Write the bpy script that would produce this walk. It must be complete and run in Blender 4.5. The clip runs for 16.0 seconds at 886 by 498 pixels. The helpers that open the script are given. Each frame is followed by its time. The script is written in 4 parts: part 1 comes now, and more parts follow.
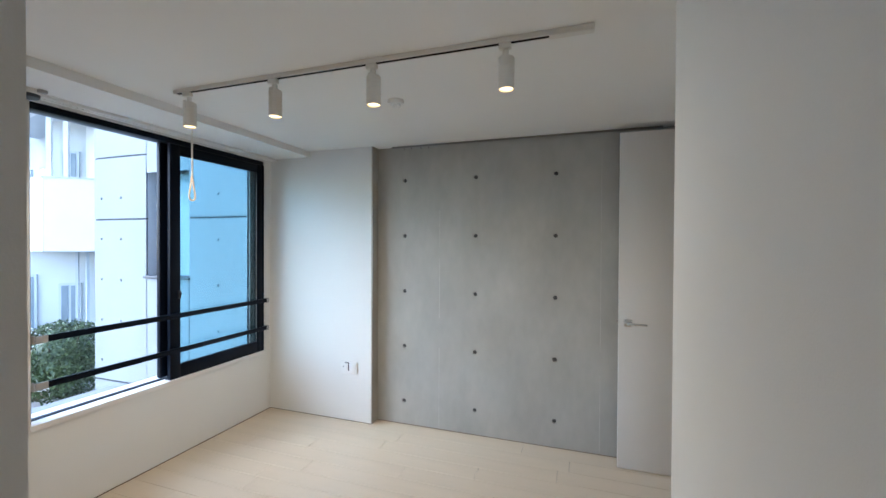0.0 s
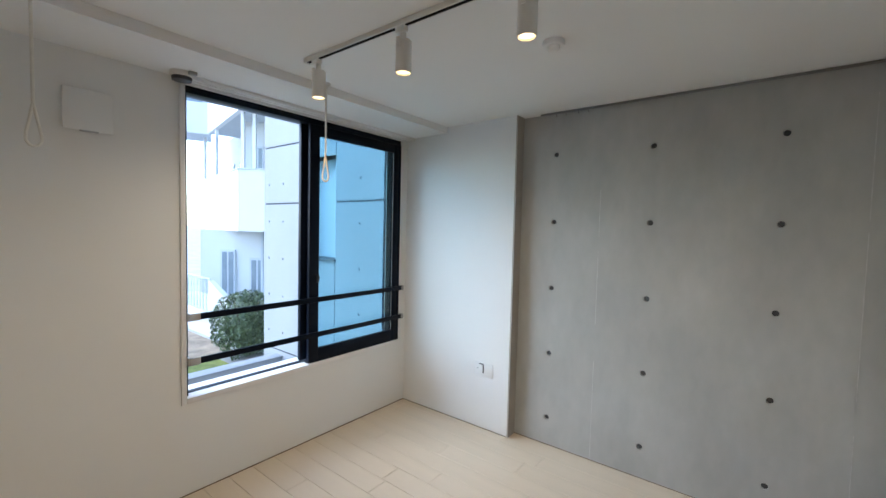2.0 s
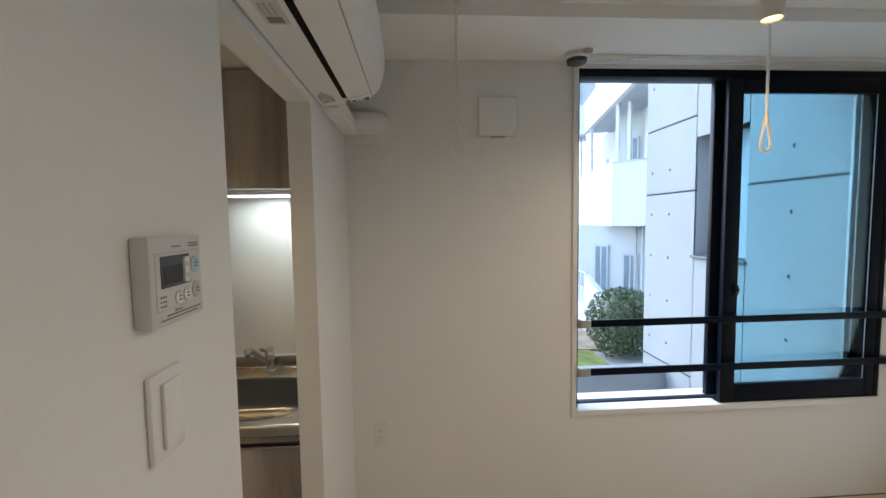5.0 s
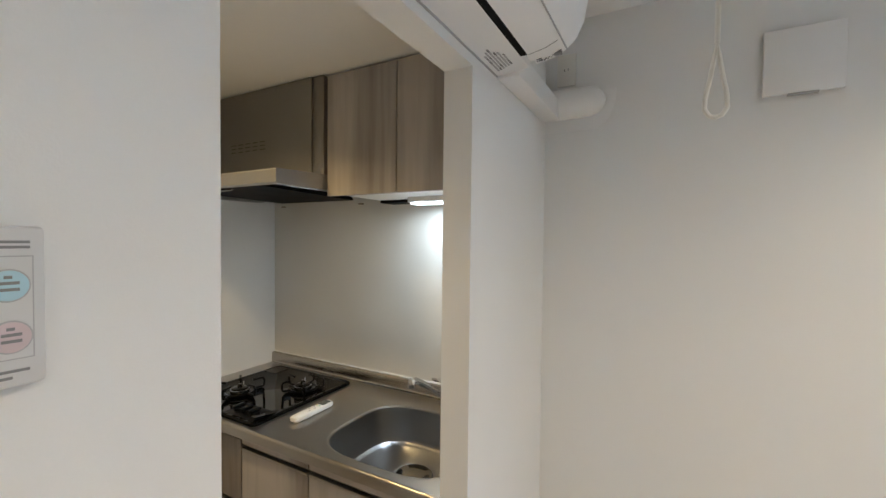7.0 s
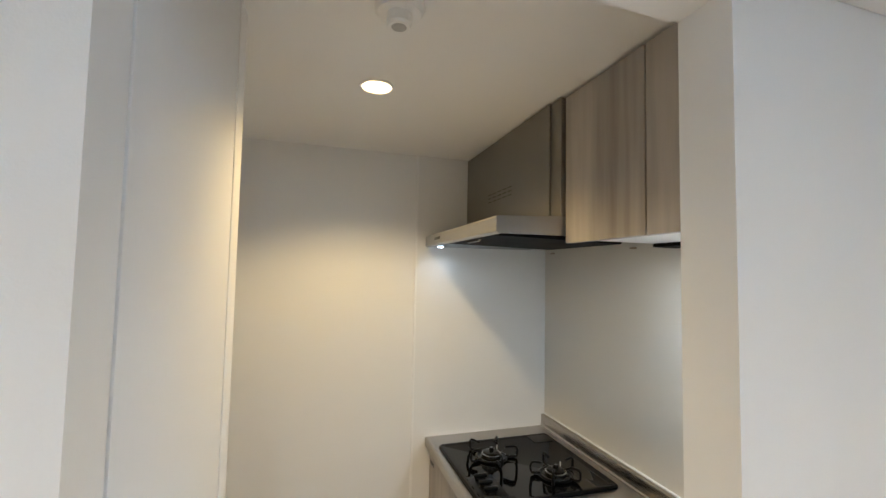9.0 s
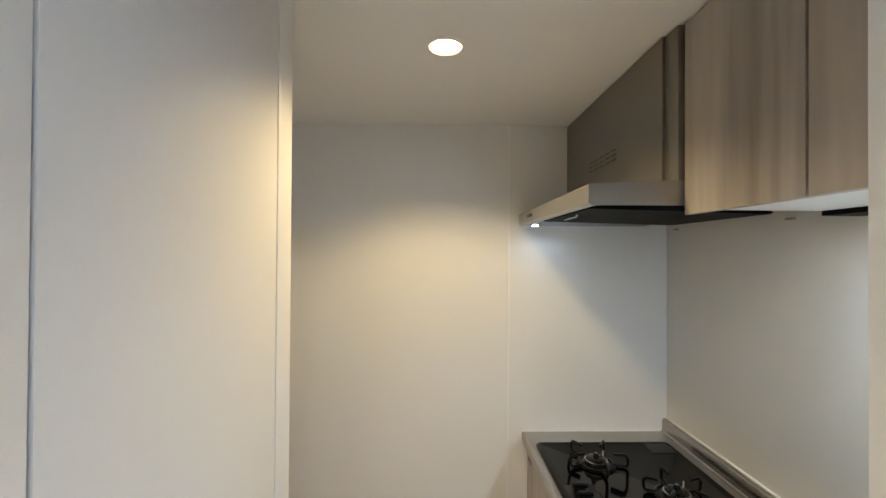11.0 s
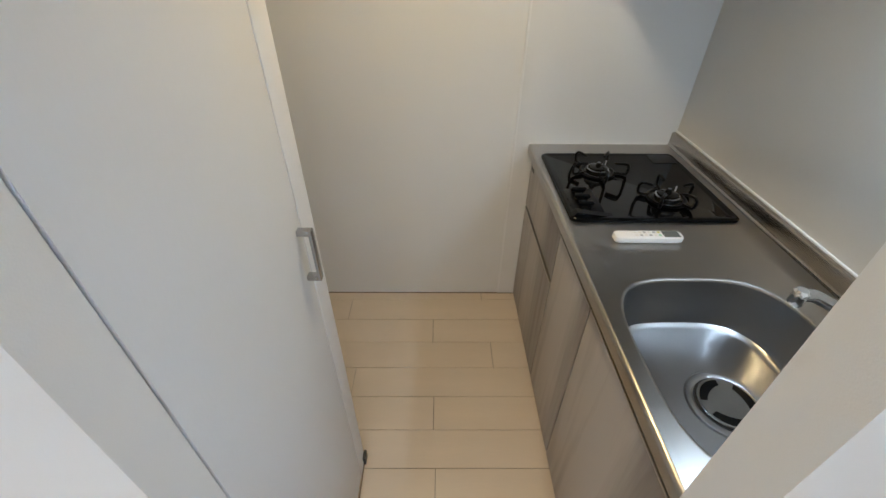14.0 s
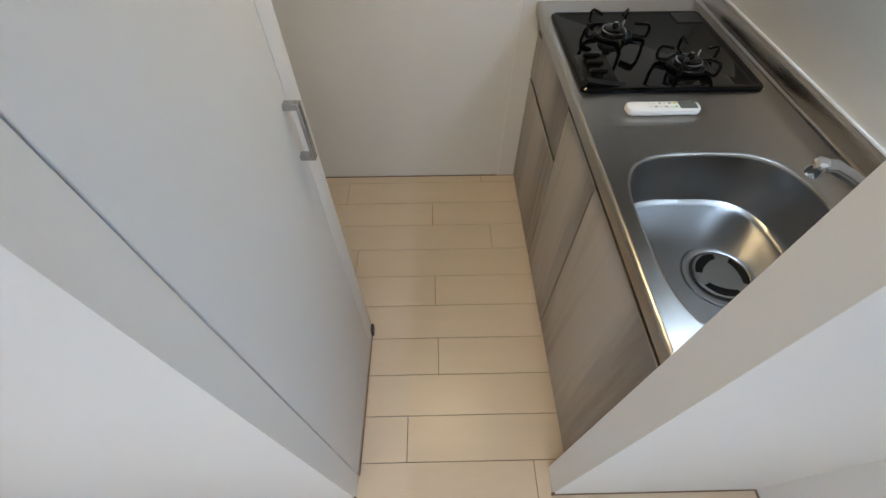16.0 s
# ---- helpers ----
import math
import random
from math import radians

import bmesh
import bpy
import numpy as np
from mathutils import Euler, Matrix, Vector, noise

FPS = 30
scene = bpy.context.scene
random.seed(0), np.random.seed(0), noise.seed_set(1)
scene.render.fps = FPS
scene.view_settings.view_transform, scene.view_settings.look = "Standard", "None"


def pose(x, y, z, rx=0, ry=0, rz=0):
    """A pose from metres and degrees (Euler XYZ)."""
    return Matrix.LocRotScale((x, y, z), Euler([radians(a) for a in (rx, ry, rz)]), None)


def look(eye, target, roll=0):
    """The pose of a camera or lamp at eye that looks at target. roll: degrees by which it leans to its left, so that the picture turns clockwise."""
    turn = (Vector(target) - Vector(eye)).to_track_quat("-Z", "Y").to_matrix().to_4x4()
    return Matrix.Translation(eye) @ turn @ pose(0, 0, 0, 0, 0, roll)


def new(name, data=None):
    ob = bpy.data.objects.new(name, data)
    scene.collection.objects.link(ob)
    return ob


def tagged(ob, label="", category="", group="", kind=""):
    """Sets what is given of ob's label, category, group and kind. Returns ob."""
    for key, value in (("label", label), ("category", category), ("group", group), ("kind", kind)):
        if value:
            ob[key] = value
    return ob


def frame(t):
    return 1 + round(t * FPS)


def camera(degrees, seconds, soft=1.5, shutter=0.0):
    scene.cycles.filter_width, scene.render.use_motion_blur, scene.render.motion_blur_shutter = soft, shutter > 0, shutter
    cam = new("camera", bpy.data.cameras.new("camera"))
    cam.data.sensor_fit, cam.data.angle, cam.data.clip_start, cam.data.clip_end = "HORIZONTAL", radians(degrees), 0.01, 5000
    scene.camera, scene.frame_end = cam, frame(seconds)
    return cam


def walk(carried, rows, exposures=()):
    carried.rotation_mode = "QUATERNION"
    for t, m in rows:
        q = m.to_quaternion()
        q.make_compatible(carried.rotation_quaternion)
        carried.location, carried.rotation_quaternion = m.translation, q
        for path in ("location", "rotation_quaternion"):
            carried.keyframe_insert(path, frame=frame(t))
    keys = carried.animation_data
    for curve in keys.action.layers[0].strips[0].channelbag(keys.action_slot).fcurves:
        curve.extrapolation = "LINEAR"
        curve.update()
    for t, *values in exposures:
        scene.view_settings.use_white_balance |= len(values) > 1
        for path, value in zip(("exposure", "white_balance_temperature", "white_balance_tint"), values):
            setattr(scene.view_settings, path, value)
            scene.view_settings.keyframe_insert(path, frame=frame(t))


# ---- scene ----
cam = camera(94.4, 16.0)
PATH = [
    (0, (0.441, 0.32, 1.623), (-0.208, 2.212, 1.602), 0.3),
    (0.5, (0.365, 0.48, 1.628), (-0.335, 2.353, 1.614), 0.8),
    (1, (0.297, 0.592, 1.618), (-0.528, 2.414, 1.586), 1.3),
    (1.5, (0.218, 0.713, 1.633), (-0.784, 2.443, 1.574), 1.5),
    (2, (0.154, 0.78, 1.63), (-1.074, 2.355, 1.531), 1.4),
    (2.5, (0.092, 0.826, 1.627), (-1.391, 2.162, 1.49), 1.0),
    (3, (-0.011, 0.895, 1.634), (-1.704, 1.948, 1.478), 0.5),
    (3.5, (-0.08, 0.955, 1.632), (-1.912, 1.74, 1.468), 0.0),
    (4, (-0.174, 0.942, 1.626), (-2.09, 1.495, 1.473), -0.6),
    (4.5, (-0.282, 0.899, 1.65), (-2.246, 1.252, 1.514), -0.8),
    (4.7, (-0.312, 0.875, 1.646), (-2.289, 1.143, 1.51), -0.9),
    (6.8, (-0.797, 0.985, 1.606), (-2.606, 0.138, 1.528), 0.7),
    (7, (-0.871, 0.964, 1.616), (-2.625, 0.004, 1.566), 0.6),
    (7.5, (-1.026, 0.983, 1.632), (-2.548, -0.315, 1.614), 0.8),
    (8, (-1.183, 1.041, 1.648), (-2.402, -0.544, 1.669), 1.0),
    (8.5, (-1.255, 1.011, 1.656), (-2.14, -0.781, 1.715), 1.1),
    (9, (-1.319, 0.899, 1.682), (-1.907, -1.009, 1.792), 1.1),
    (9.2, (-1.34, 0.862, 1.68), (-1.824, -1.073, 1.824), 1.1),
    (11.5, (-1.459, 0.766, 1.683), (-1.47, -1.23, 1.566), 0.3),
    (12, (-1.452, 0.747, 1.659), (-1.448, -1.221, 1.307), 0.6),
    (12.5, (-1.452, 0.732, 1.647), (-1.443, -1.173, 1.04), 0.8),
    (13, (-1.449, 0.725, 1.636), (-1.445, -1.09, 0.795), 0.8),
    (13.5, (-1.451, 0.723, 1.625), (-1.452, -0.985, 0.584), 0.6),
    (14, (-1.448, 0.716, 1.617), (-1.46, -0.884, 0.417), 0.4),
    (14.5, (-1.447, 0.71, 1.606), (-1.467, -0.768, 0.258), 0.2),
    (15, (-1.443, 0.703, 1.595), (-1.468, -0.662, 0.133), 0.1),
    (15.5, (-1.442, 0.703, 1.589), (-1.466, -0.569, 0.046), -0.1),
    (16, (-1.439, 0.704, 1.584), (-1.46, -0.509, -0.007), -0.2),
]
walk(cam, [(t, look(eye, target, roll)) for t, eye, target, roll in PATH], exposures=[(t, e, k, 8) for t, e, k in ((0.0, 2.98, 5600), (0.5, 2.82, 5600), (1.5, 2.78, 5700), (3.0, 2.68, 5750), (4.5, 2.58, 6000), (7.0, 3.40, 5600), (7.5, 3.64, 5300), (8.0, 3.74, 5400), (9.0, 3.74, 5450), (11.5, 3.72, 5350), (13.0, 3.66, 5200), (14.0, 3.52, 5100), (16.0, 3.48, 5000))])

# ---- world and lights ----
world = bpy.data.worlds.new("sky")
scene.world = world
world.use_nodes = True
wn = world.node_tree.nodes
sky = wn.new("ShaderNodeTexSky")
sky.sky_type = "NISHITA"
sky.sun_disc = False
sky.dust_density = 1.0
sky.sun_elevation, sky.sun_rotation = radians(42), radians(233)
world.node_tree.links.new(sky.outputs[0], wn["Background"].inputs[0])
wn["Background"].inputs[1].default_value = 0.12


def lamp(name, kind, m, watts, colour, **more):
    data = bpy.data.lights.new(name, kind)
    data.energy, data.color = watts, colour
    for key, value in more.items():
        if key == "size":
            data.shadow_soft_size = value
        elif key == "spot":
            data.spot_size = radians(value)
        elif key == "blend":
            data.spot_blend = value
        elif key == "angle":
            data.angle = radians(value)
        elif key == "oblong":
            data.shape, data.size, data.size_y = "RECTANGLE", value[0], value[1]
    ob = new(name, data)
    ob.matrix_world = m
    return ob


WARM, COOL = (1.0, 0.77, 0.53), (0.96, 1.0, 0.96)
SUN_FROM = Vector((math.sin(radians(233)), math.cos(radians(233)), math.tan(radians(42))))
lamp("sun", "SUN", look(SUN_FROM * 20, (0, 0, 0)), 0.37, (0.62, 0.82, 1.0), angle=60)
LAMP_X = (-1.692, -1.092, -0.515, 0.122)
LAMP_Y = 2.073
for lx in LAMP_X:
    lamp("track_spot_light", "SPOT", look((lx, LAMP_Y, 2.292), (lx, LAMP_Y, 0)), 4.9, WARM, size=0.028, spot=170, blend=0.82)
lamp("downlight_light", "SPOT", look((-1.478, -0.338, 2.226), (-1.478, -0.338, 0)), 2.9, (1.0, 0.65, 0.26), size=0.05, spot=136, blend=0.5)
lamp("under_cabinet_light", "AREA", look((-2.34, 0.235, 1.752), (-2.34, 0.235, 0)), 0.27, COOL, oblong=(0.05, 0.36))
lamp("hood_light", "SPOT", look((-1.876, -0.938, 1.788), (-1.876, -0.938, 0.9)), 0.02, (0.92, 0.97, 1.0), size=0.02, spot=150, blend=0.7)

# ---- materials ----


def nodes_of(m):
    m.use_nodes = True
    return m.node_tree.nodes, m.node_tree.links, m.node_tree.nodes["Principled BSDF"]


def mat(name, colour, rough=0.5, metal=0.0, var=0.05, scale=2.0, fine=120.0, bump=0.05, stretch=(1, 1, 1), tint=None, glint=0.5, island=0.0, span=(0.42, 0.95)):
    """A surface with large blotches, fine grain and a little relief, at real size."""
    m = bpy.data.materials.new(name)
    n, link, shader = nodes_of(m)
    where = n.new("ShaderNodeTexCoord")
    place = n.new("ShaderNodeMapping")
    place.inputs["Scale"].default_value = stretch
    link.new(where.outputs["Object"], place.inputs[0])
    big, small = n.new("ShaderNodeTexNoise"), n.new("ShaderNodeTexNoise")
    big.inputs["Scale"].default_value, big.inputs["Detail"].default_value = scale, 6
    small.inputs["Scale"].default_value, small.inputs["Detail"].default_value = fine, 3
    link.new(place.outputs[0], big.inputs["Vector"])
    link.new(place.outputs[0], small.inputs["Vector"])
    both = n.new("ShaderNodeMath")
    both.operation = "MULTIPLY_ADD"
    both.inputs[1].default_value = 0.35
    link.new(small.outputs["Fac"], both.inputs[0])
    link.new(big.outputs["Fac"], both.inputs[2])
    last = both
    if island:
        info = n.new("ShaderNodeObjectInfo")
        add = n.new("ShaderNodeMath")
        add.operation = "MULTIPLY_ADD"
        add.inputs[1].default_value = island
        link.new(info.outputs["Random"], add.inputs[0])
        link.new(both.outputs[0], add.inputs[2])
        last = add
    ramp = n.new("ShaderNodeValToRGB")
    ramp.color_ramp.elements[0].position, ramp.color_ramp.elements[1].position = span[0], span[1] + island
    low = tint or tuple(c * (1 - 2 * var) for c in colour)
    ramp.color_ramp.elements[0].color = (*low, 1)
    ramp.color_ramp.elements[1].color = (*[min(1, c * (1 + var)) for c in colour], 1)
    link.new(last.outputs[0], ramp.inputs[0])
    link.new(ramp.outputs[0], shader.inputs["Base Color"])
    shader.inputs["Metallic"].default_value = metal
    shader.inputs["Specular IOR Level"].default_value = glint
    vary = n.new("ShaderNodeMapRange")
    vary.inputs["To Min"].default_value, vary.inputs["To Max"].default_value = rough * 0.88, min(1, rough * 1.12)
    link.new(big.outputs["Fac"], vary.inputs[0])
    link.new(vary.outputs[0], shader.inputs["Roughness"])
    if bump:
        b = n.new("ShaderNodeBump")
        b.inputs["Strength"].default_value, b.inputs["Distance"].default_value = bump, 0.002
        link.new(small.outputs["Fac"], b.inputs["Height"])
        link.new(b.outputs[0], shader.inputs["Normal"])
    return m


def glow(name, colour, strength):
    m = bpy.data.materials.new(name)
    n, link, shader = nodes_of(m)
    shader.inputs["Base Color"].default_value = (*colour, 1)
    shader.inputs["Emission Color"].default_value = (*colour, 1)
    shader.inputs["Emission Strength"].default_value = strength
    return m


def pane_glass(name, tint, gloss=0.09):
    m = bpy.data.materials.new(name)
    m.use_nodes = True
    n, link = m.node_tree.nodes, m.node_tree.links
    n.remove(n["Principled BSDF"])
    clear, shine, mix, fres = n.new("ShaderNodeBsdfTransparent"), n.new("ShaderNodeBsdfGlossy"), n.new("ShaderNodeMixShader"), n.new("ShaderNodeFresnel")
    clear.inputs[0].default_value = (*tint, 1)
    shine.inputs["Roughness"].default_value = 0.02
    fres.inputs[0].default_value = 1.3
    link.new(fres.outputs[0], mix.inputs[0])
    link.new(clear.outputs[0], mix.inputs[1])
    link.new(shine.outputs[0], mix.inputs[2])
    link.new(mix.outputs[0], n["Material Output"].inputs[0])
    return m


WALL = mat("white_wallpaper", (0.80, 0.80, 0.785), 0.85, var=0.012, scale=1.3, fine=420, bump=0.12, glint=0.3)
CEIL = mat("ceiling_wallpaper", (0.86, 0.86, 0.85), 0.9, var=0.012, scale=1.0, fine=350, bump=0.2, glint=0.25)
TRIM = mat("white_trim", (0.82, 0.81, 0.79), 0.45, var=0.01, scale=3, fine=200, bump=0.02)
DOORP = mat("grey_white_door_sheet", (0.72, 0.70, 0.67), 0.5, var=0.02, scale=2, fine=180, bump=0.06, stretch=(1, 1, 0.25))
CLOSET = mat("white_closet_sheet", (0.77, 0.77, 0.76), 0.58, var=0.012, scale=2, fine=220, bump=0.04, stretch=(1, 1, 0.3))
CONC = mat("fair_faced_concrete", (0.455, 0.455, 0.43), 0.72, var=0.085, scale=1.9, fine=11, bump=0.012, stretch=(1.5, 1, 0.75), glint=0.35, island=0.05)
HOLE = mat("cone_hole_mortar", (0.07, 0.073, 0.078), 0.9, var=0.12, scale=20, fine=200, bump=0.2)
FLOORM = mat("pale_floor_board", (0.70, 0.595, 0.455), 0.32, var=0.035, scale=3.0, fine=45, bump=0.05, stretch=(0.35, 3.0, 1), island=0.11)
GAP = mat("dark_floor_joint", (0.20, 0.15, 0.10), 0.8, var=0.1, scale=6)
NAVY = mat("black_aluminium", (0.003, 0.006, 0.014), 0.36, 0.0, var=0.1, scale=6, fine=200, bump=0.02, glint=0.14)
STEEL = mat("brushed_steel", (0.44, 0.42, 0.39), 0.29, 1.0, var=0.02, scale=3, fine=140, bump=0.0, stretch=(4, 0.4, 4))
UPST = mat("polished_steel", (0.40, 0.37, 0.335), 0.25, 1.0, var=0.03, scale=3, fine=120, bump=0.0, stretch=(4, 0.4, 4))
BOWL = mat("sink_steel", (0.36, 0.36, 0.365), 0.29, 1.0, var=0.03, scale=5, fine=260, bump=0.0)
CHROME = mat("chrome", (0.75, 0.75, 0.76), 0.08, 1.0, var=0.02, scale=4, bump=0.0)
HOODM = mat("hood_painted_steel", (0.27, 0.255, 0.235), 0.34, 0.75, var=0.05, scale=3, fine=200, bump=0.02)
HOODS = mat("hood_silver", (0.42, 0.42, 0.42), 0.34, 0.8, var=0.04, scale=4, fine=200, bump=0.02)
LOUVREM = mat("brown_slot_shade", (0.10, 0.085, 0.07), 0.6, var=0.1, scale=8)
# black of the hood filter, also used for painted shade in slots
DARKM = mat("black_filter_and_slot_shade", (0.004, 0.004, 0.0045), 0.5, 0.0, var=0.15, scale=8, glint=0.05)
WOOD = mat("grey_oak_sheet", (0.44, 0.405, 0.37), 0.42, var=0.02, scale=1.5, fine=9, bump=0.02, stretch=(3.6, 3.6, 0.26), tint=(0.20, 0.175, 0.153), island=0.06, span=(0.52, 0.80))
WOODB = mat("grey_oak_edge", (0.30, 0.25, 0.20), 0.5, var=0.1, scale=3)
PANELW = mat("white_kitchen_panel", (0.80, 0.80, 0.79), 0.17, var=0.012, scale=1.5, fine=150, bump=0.015)
PANELG = mat("pearl_kitchen_panel", (0.77, 0.75, 0.70), 0.26, 0.1, var=0.02, scale=1.5, fine=150, bump=0.015)
GLASSB = mat("black_stove_glass", (0.002, 0.002, 0.0022), 0.035, var=0.1, scale=5, bump=0.0, glint=0.14)
ENAMEL = mat("black_enamel", (0.002, 0.002, 0.002), 0.30, var=0.2, scale=20, fine=200, bump=0.05, glint=0.22)
PLASTIC = mat("white_plastic", (0.82, 0.82, 0.81), 0.32, var=0.01, scale=4, fine=200, bump=0.01)
IVORY = mat("ivory_plastic", (0.76, 0.74, 0.68), 0.35, var=0.01, scale=4, fine=200, bump=0.01)
GREYP = mat("grey_plastic_and_shadow_line", (0.42, 0.42, 0.42), 0.4, var=0.03, scale=6)
DARKP = mat("dark_plastic_and_shade", (0.035, 0.037, 0.042), 0.4, var=0.08, scale=8)
LCD = mat("lcd_glass", (0.012, 0.013, 0.016), 0.2, var=0.05, scale=4, bump=0)
CYANP = mat("pale_blue_button", (0.42, 0.62, 0.70), 0.4, var=0.03, scale=10)
PINKP = mat("pale_red_button", (0.60, 0.49, 0.50), 0.4, var=0.03, scale=10)
INK = mat("grey_ink", (0.22, 0.22, 0.22), 0.6, var=0.05, scale=10, bump=0)
WHITEPAINT = mat("white_enamel_paint", (0.74, 0.72, 0.68), 0.38, var=0.02, scale=6, fine=200, bump=0.02)
CORD = mat("white_cord", (0.80, 0.78, 0.72), 0.7, var=0.03, scale=30)
PEACH = mat("amber_hook_plastic", (0.80, 0.62, 0.40), 0.35, var=0.03, scale=20)
BULB = glow("warm_lens", (1.0, 0.66, 0.27), 0.62)
LED = glow("cool_tube", (0.88, 0.96, 1.0), 0.6)
TINTED = pane_glass("blue_tinted_glass", (0.77, 0.89, 0.925))
BLACKGLASS = mat("black_door_glass", (0.008, 0.008, 0.009), 0.12, var=0.1, scale=4, bump=0)
OUTCONC = mat("pale_outdoor_concrete", (0.30, 0.31, 0.32), 0.8, var=0.05, scale=1.2, fine=50, bump=0.1, stretch=(1.2, 1.2, 0.6), island=0.04)
OUTWHITE = mat("white_render", (0.56, 0.57, 0.56), 0.8, var=0.025, scale=0.8, fine=60, bump=0.15)
OUTGREY = mat("grey_soffit", (0.50, 0.53, 0.56), 0.85, var=0.05, scale=1.0, fine=60, bump=0.1)
SEALANT = mat("dark_joint_sealant", (0.05, 0.055, 0.065), 0.8, var=0.1, scale=6)
SILLM = mat("dark_sill_metal", (0.10, 0.10, 0.11), 0.5, 0.3, var=0.1, scale=6)
OUTWIN = mat("far_window_glass", (0.22, 0.26, 0.29), 0.15, var=0.15, scale=1.5, bump=0)
SOIL = mat("brown_soil", (0.30, 0.23, 0.16), 0.95, var=0.25, scale=3, fine=40, bump=0.5)
LAWN = mat("bright_lawn", (0.26, 0.28, 0.06), 0.9, var=0.25, scale=5, fine=60, bump=0.6)
LEAF = mat("dark_bush_leaf", (0.14, 0.18, 0.085), 0.28, var=0.42, scale=14, fine=80, bump=0.1)
BARK = mat("bark", (0.12, 0.085, 0.06), 0.9, var=0.2, scale=10)
GROUND = mat("pale_paving_ground", (0.42, 0.41, 0.39), 0.9, var=0.1, scale=1.5, fine=40, bump=0.3)

SATIN = mat("satin_chrome", (0.42, 0.42, 0.43), 0.24, 1.0, var=0.03, scale=6, bump=0.0)
PALEP = mat("pale_grey_plastic", (0.62, 0.62, 0.61), 0.35, var=0.01, scale=4, fine=200, bump=0.01)
LIDM = mat("polished_lid", (0.36, 0.36, 0.36), 0.10, 1.0, var=0.04, scale=8, bump=0.0)
SHADEGAP = mat("brown_gap_shade", (0.13, 0.11, 0.095), 0.8, var=0.1, scale=8)
BURNM = mat("dark_polished_burner", (0.045, 0.043, 0.04), 0.16, 0.9, var=0.1, scale=20, bump=0.0)

# ---- building blocks ----
BASE = {}


def box(bm, x0, x1, y0, y1, z0, z1, bevel=0.0, seg=2):
    r = bmesh.ops.create_cube(bm, size=1, matrix=Matrix.LocRotScale(((x0 + x1) / 2, (y0 + y1) / 2, (z0 + z1) / 2), None, (abs(x1 - x0), abs(y1 - y0), abs(z1 - z0))))
    if bevel:
        edges = list({e for v in r["verts"] for e in v.link_edges})
        bmesh.ops.bevel(bm, geom=edges, offset=bevel, segments=seg, profile=0.5, affect="EDGES")
    return bm


def boxes(*rows, bevel=0.0):
    bm = bmesh.new()
    for row in rows:
        box(bm, *row, bevel=bevel)
    return bm


def tube(bm, points, radius, sides=10, closed=False):
    """A round bar along points."""
    pts = [Vector(p) for p in points]
    rings = []
    count = len(pts)
    side = None
    for i, p in enumerate(pts):
        a = pts[(i - 1) % count] if closed or i else p
        b = pts[(i + 1) % count] if closed or i < count - 1 else p
        d = (b - a).normalized()
        if side is None:
            side = d.orthogonal().normalized()
        side = (side - d * side.dot(d)).normalized()
        up = d.cross(side)
        rings.append([bm.verts.new(p + radius * (math.cos(t) * side + math.sin(t) * up)) for t in [2 * math.pi * k / sides for k in range(sides)]])
    for i in range(count if closed else count - 1):
        q, r = rings[i], rings[(i + 1) % count]
        for k in range(sides):
            bm.faces.new((q[k], q[(k + 1) % sides], r[(k + 1) % sides], r[k]))
    if not closed:
        bm.faces.new(rings[0][::-1])
        bm.faces.new(rings[-1])
    return bm


def turned(bm, centre, profile, sides=28, axis="Z"):
    """A turned body: profile of (radius, height) round an axis through centre."""
    c = Vector(centre)
    rot = {"Z": Matrix.Identity(3), "X": Matrix.Rotation(radians(90), 3, "Y"), "Y": Matrix.Rotation(radians(-90), 3, "X")}[axis]
    rings = []
    for r, h in profile:
        if r < 1e-5:
            rings.append([bm.verts.new(c + rot @ Vector((0, 0, h)))])
        else:
            rings.append([bm.verts.new(c + rot @ Vector((r * math.cos(t), r * math.sin(t), h))) for t in [2 * math.pi * k / sides for k in range(sides)]])
    for q, r in zip(rings, rings[1:]):
        for k in range(sides):
            j = (k + 1) % sides
            if len(q) == 1 and len(r) == 1:
                continue
            if len(q) == 1:
                bm.faces.new((q[0], r[j], r[k]))
            elif len(r) == 1:
                bm.faces.new((q[k], q[j], r[0]))
            else:
                bm.faces.new((q[k], q[j], r[j], r[k]))
    return bm


def extruded(bm, outline, axis, a, b):
    """A flat outline of (u, v) drawn along an axis from a to b."""
    def at(u, v, w):
        return {"X": (w, u, v), "Y": (u, w, v), "Z": (u, v, w)}[axis]
    lo = [bm.verts.new(at(u, v, a)) for u, v in outline]
    hi = [bm.verts.new(at(u, v, b)) for u, v in outline]
    n = len(outline)
    for k in range(n):
        bm.faces.new((lo[k], lo[(k + 1) % n], hi[(k + 1) % n], hi[k]))
    bm.faces.new(lo[::-1])
    bm.faces.new(hi)
    return bm


def mesh_of(name, bm, material, origin=(0, 0, 0), sharp=32):
    bmesh.ops.recalc_face_normals(bm, faces=bm.faces[:])
    bmesh.ops.translate(bm, verts=bm.verts[:], vec=-Vector(origin))
    me = bpy.data.meshes.new(name)
    bm.to_mesh(me)
    bm.free()
    me.materials.append(material)
    me.polygons.foreach_set("use_smooth", [True] * len(me.polygons))
    me.set_sharp_from_angle(angle=radians(sharp))
    return me


def part(name, bm, material, parent, label=""):
    """One mesh under a thing or a part, built in the coordinates of the room."""
    root = parent
    while root.parent:
        root = root.parent
    ob = new(name, mesh_of(name, bm, material, BASE[root]))
    ob.parent = parent
    return tagged(ob, label)


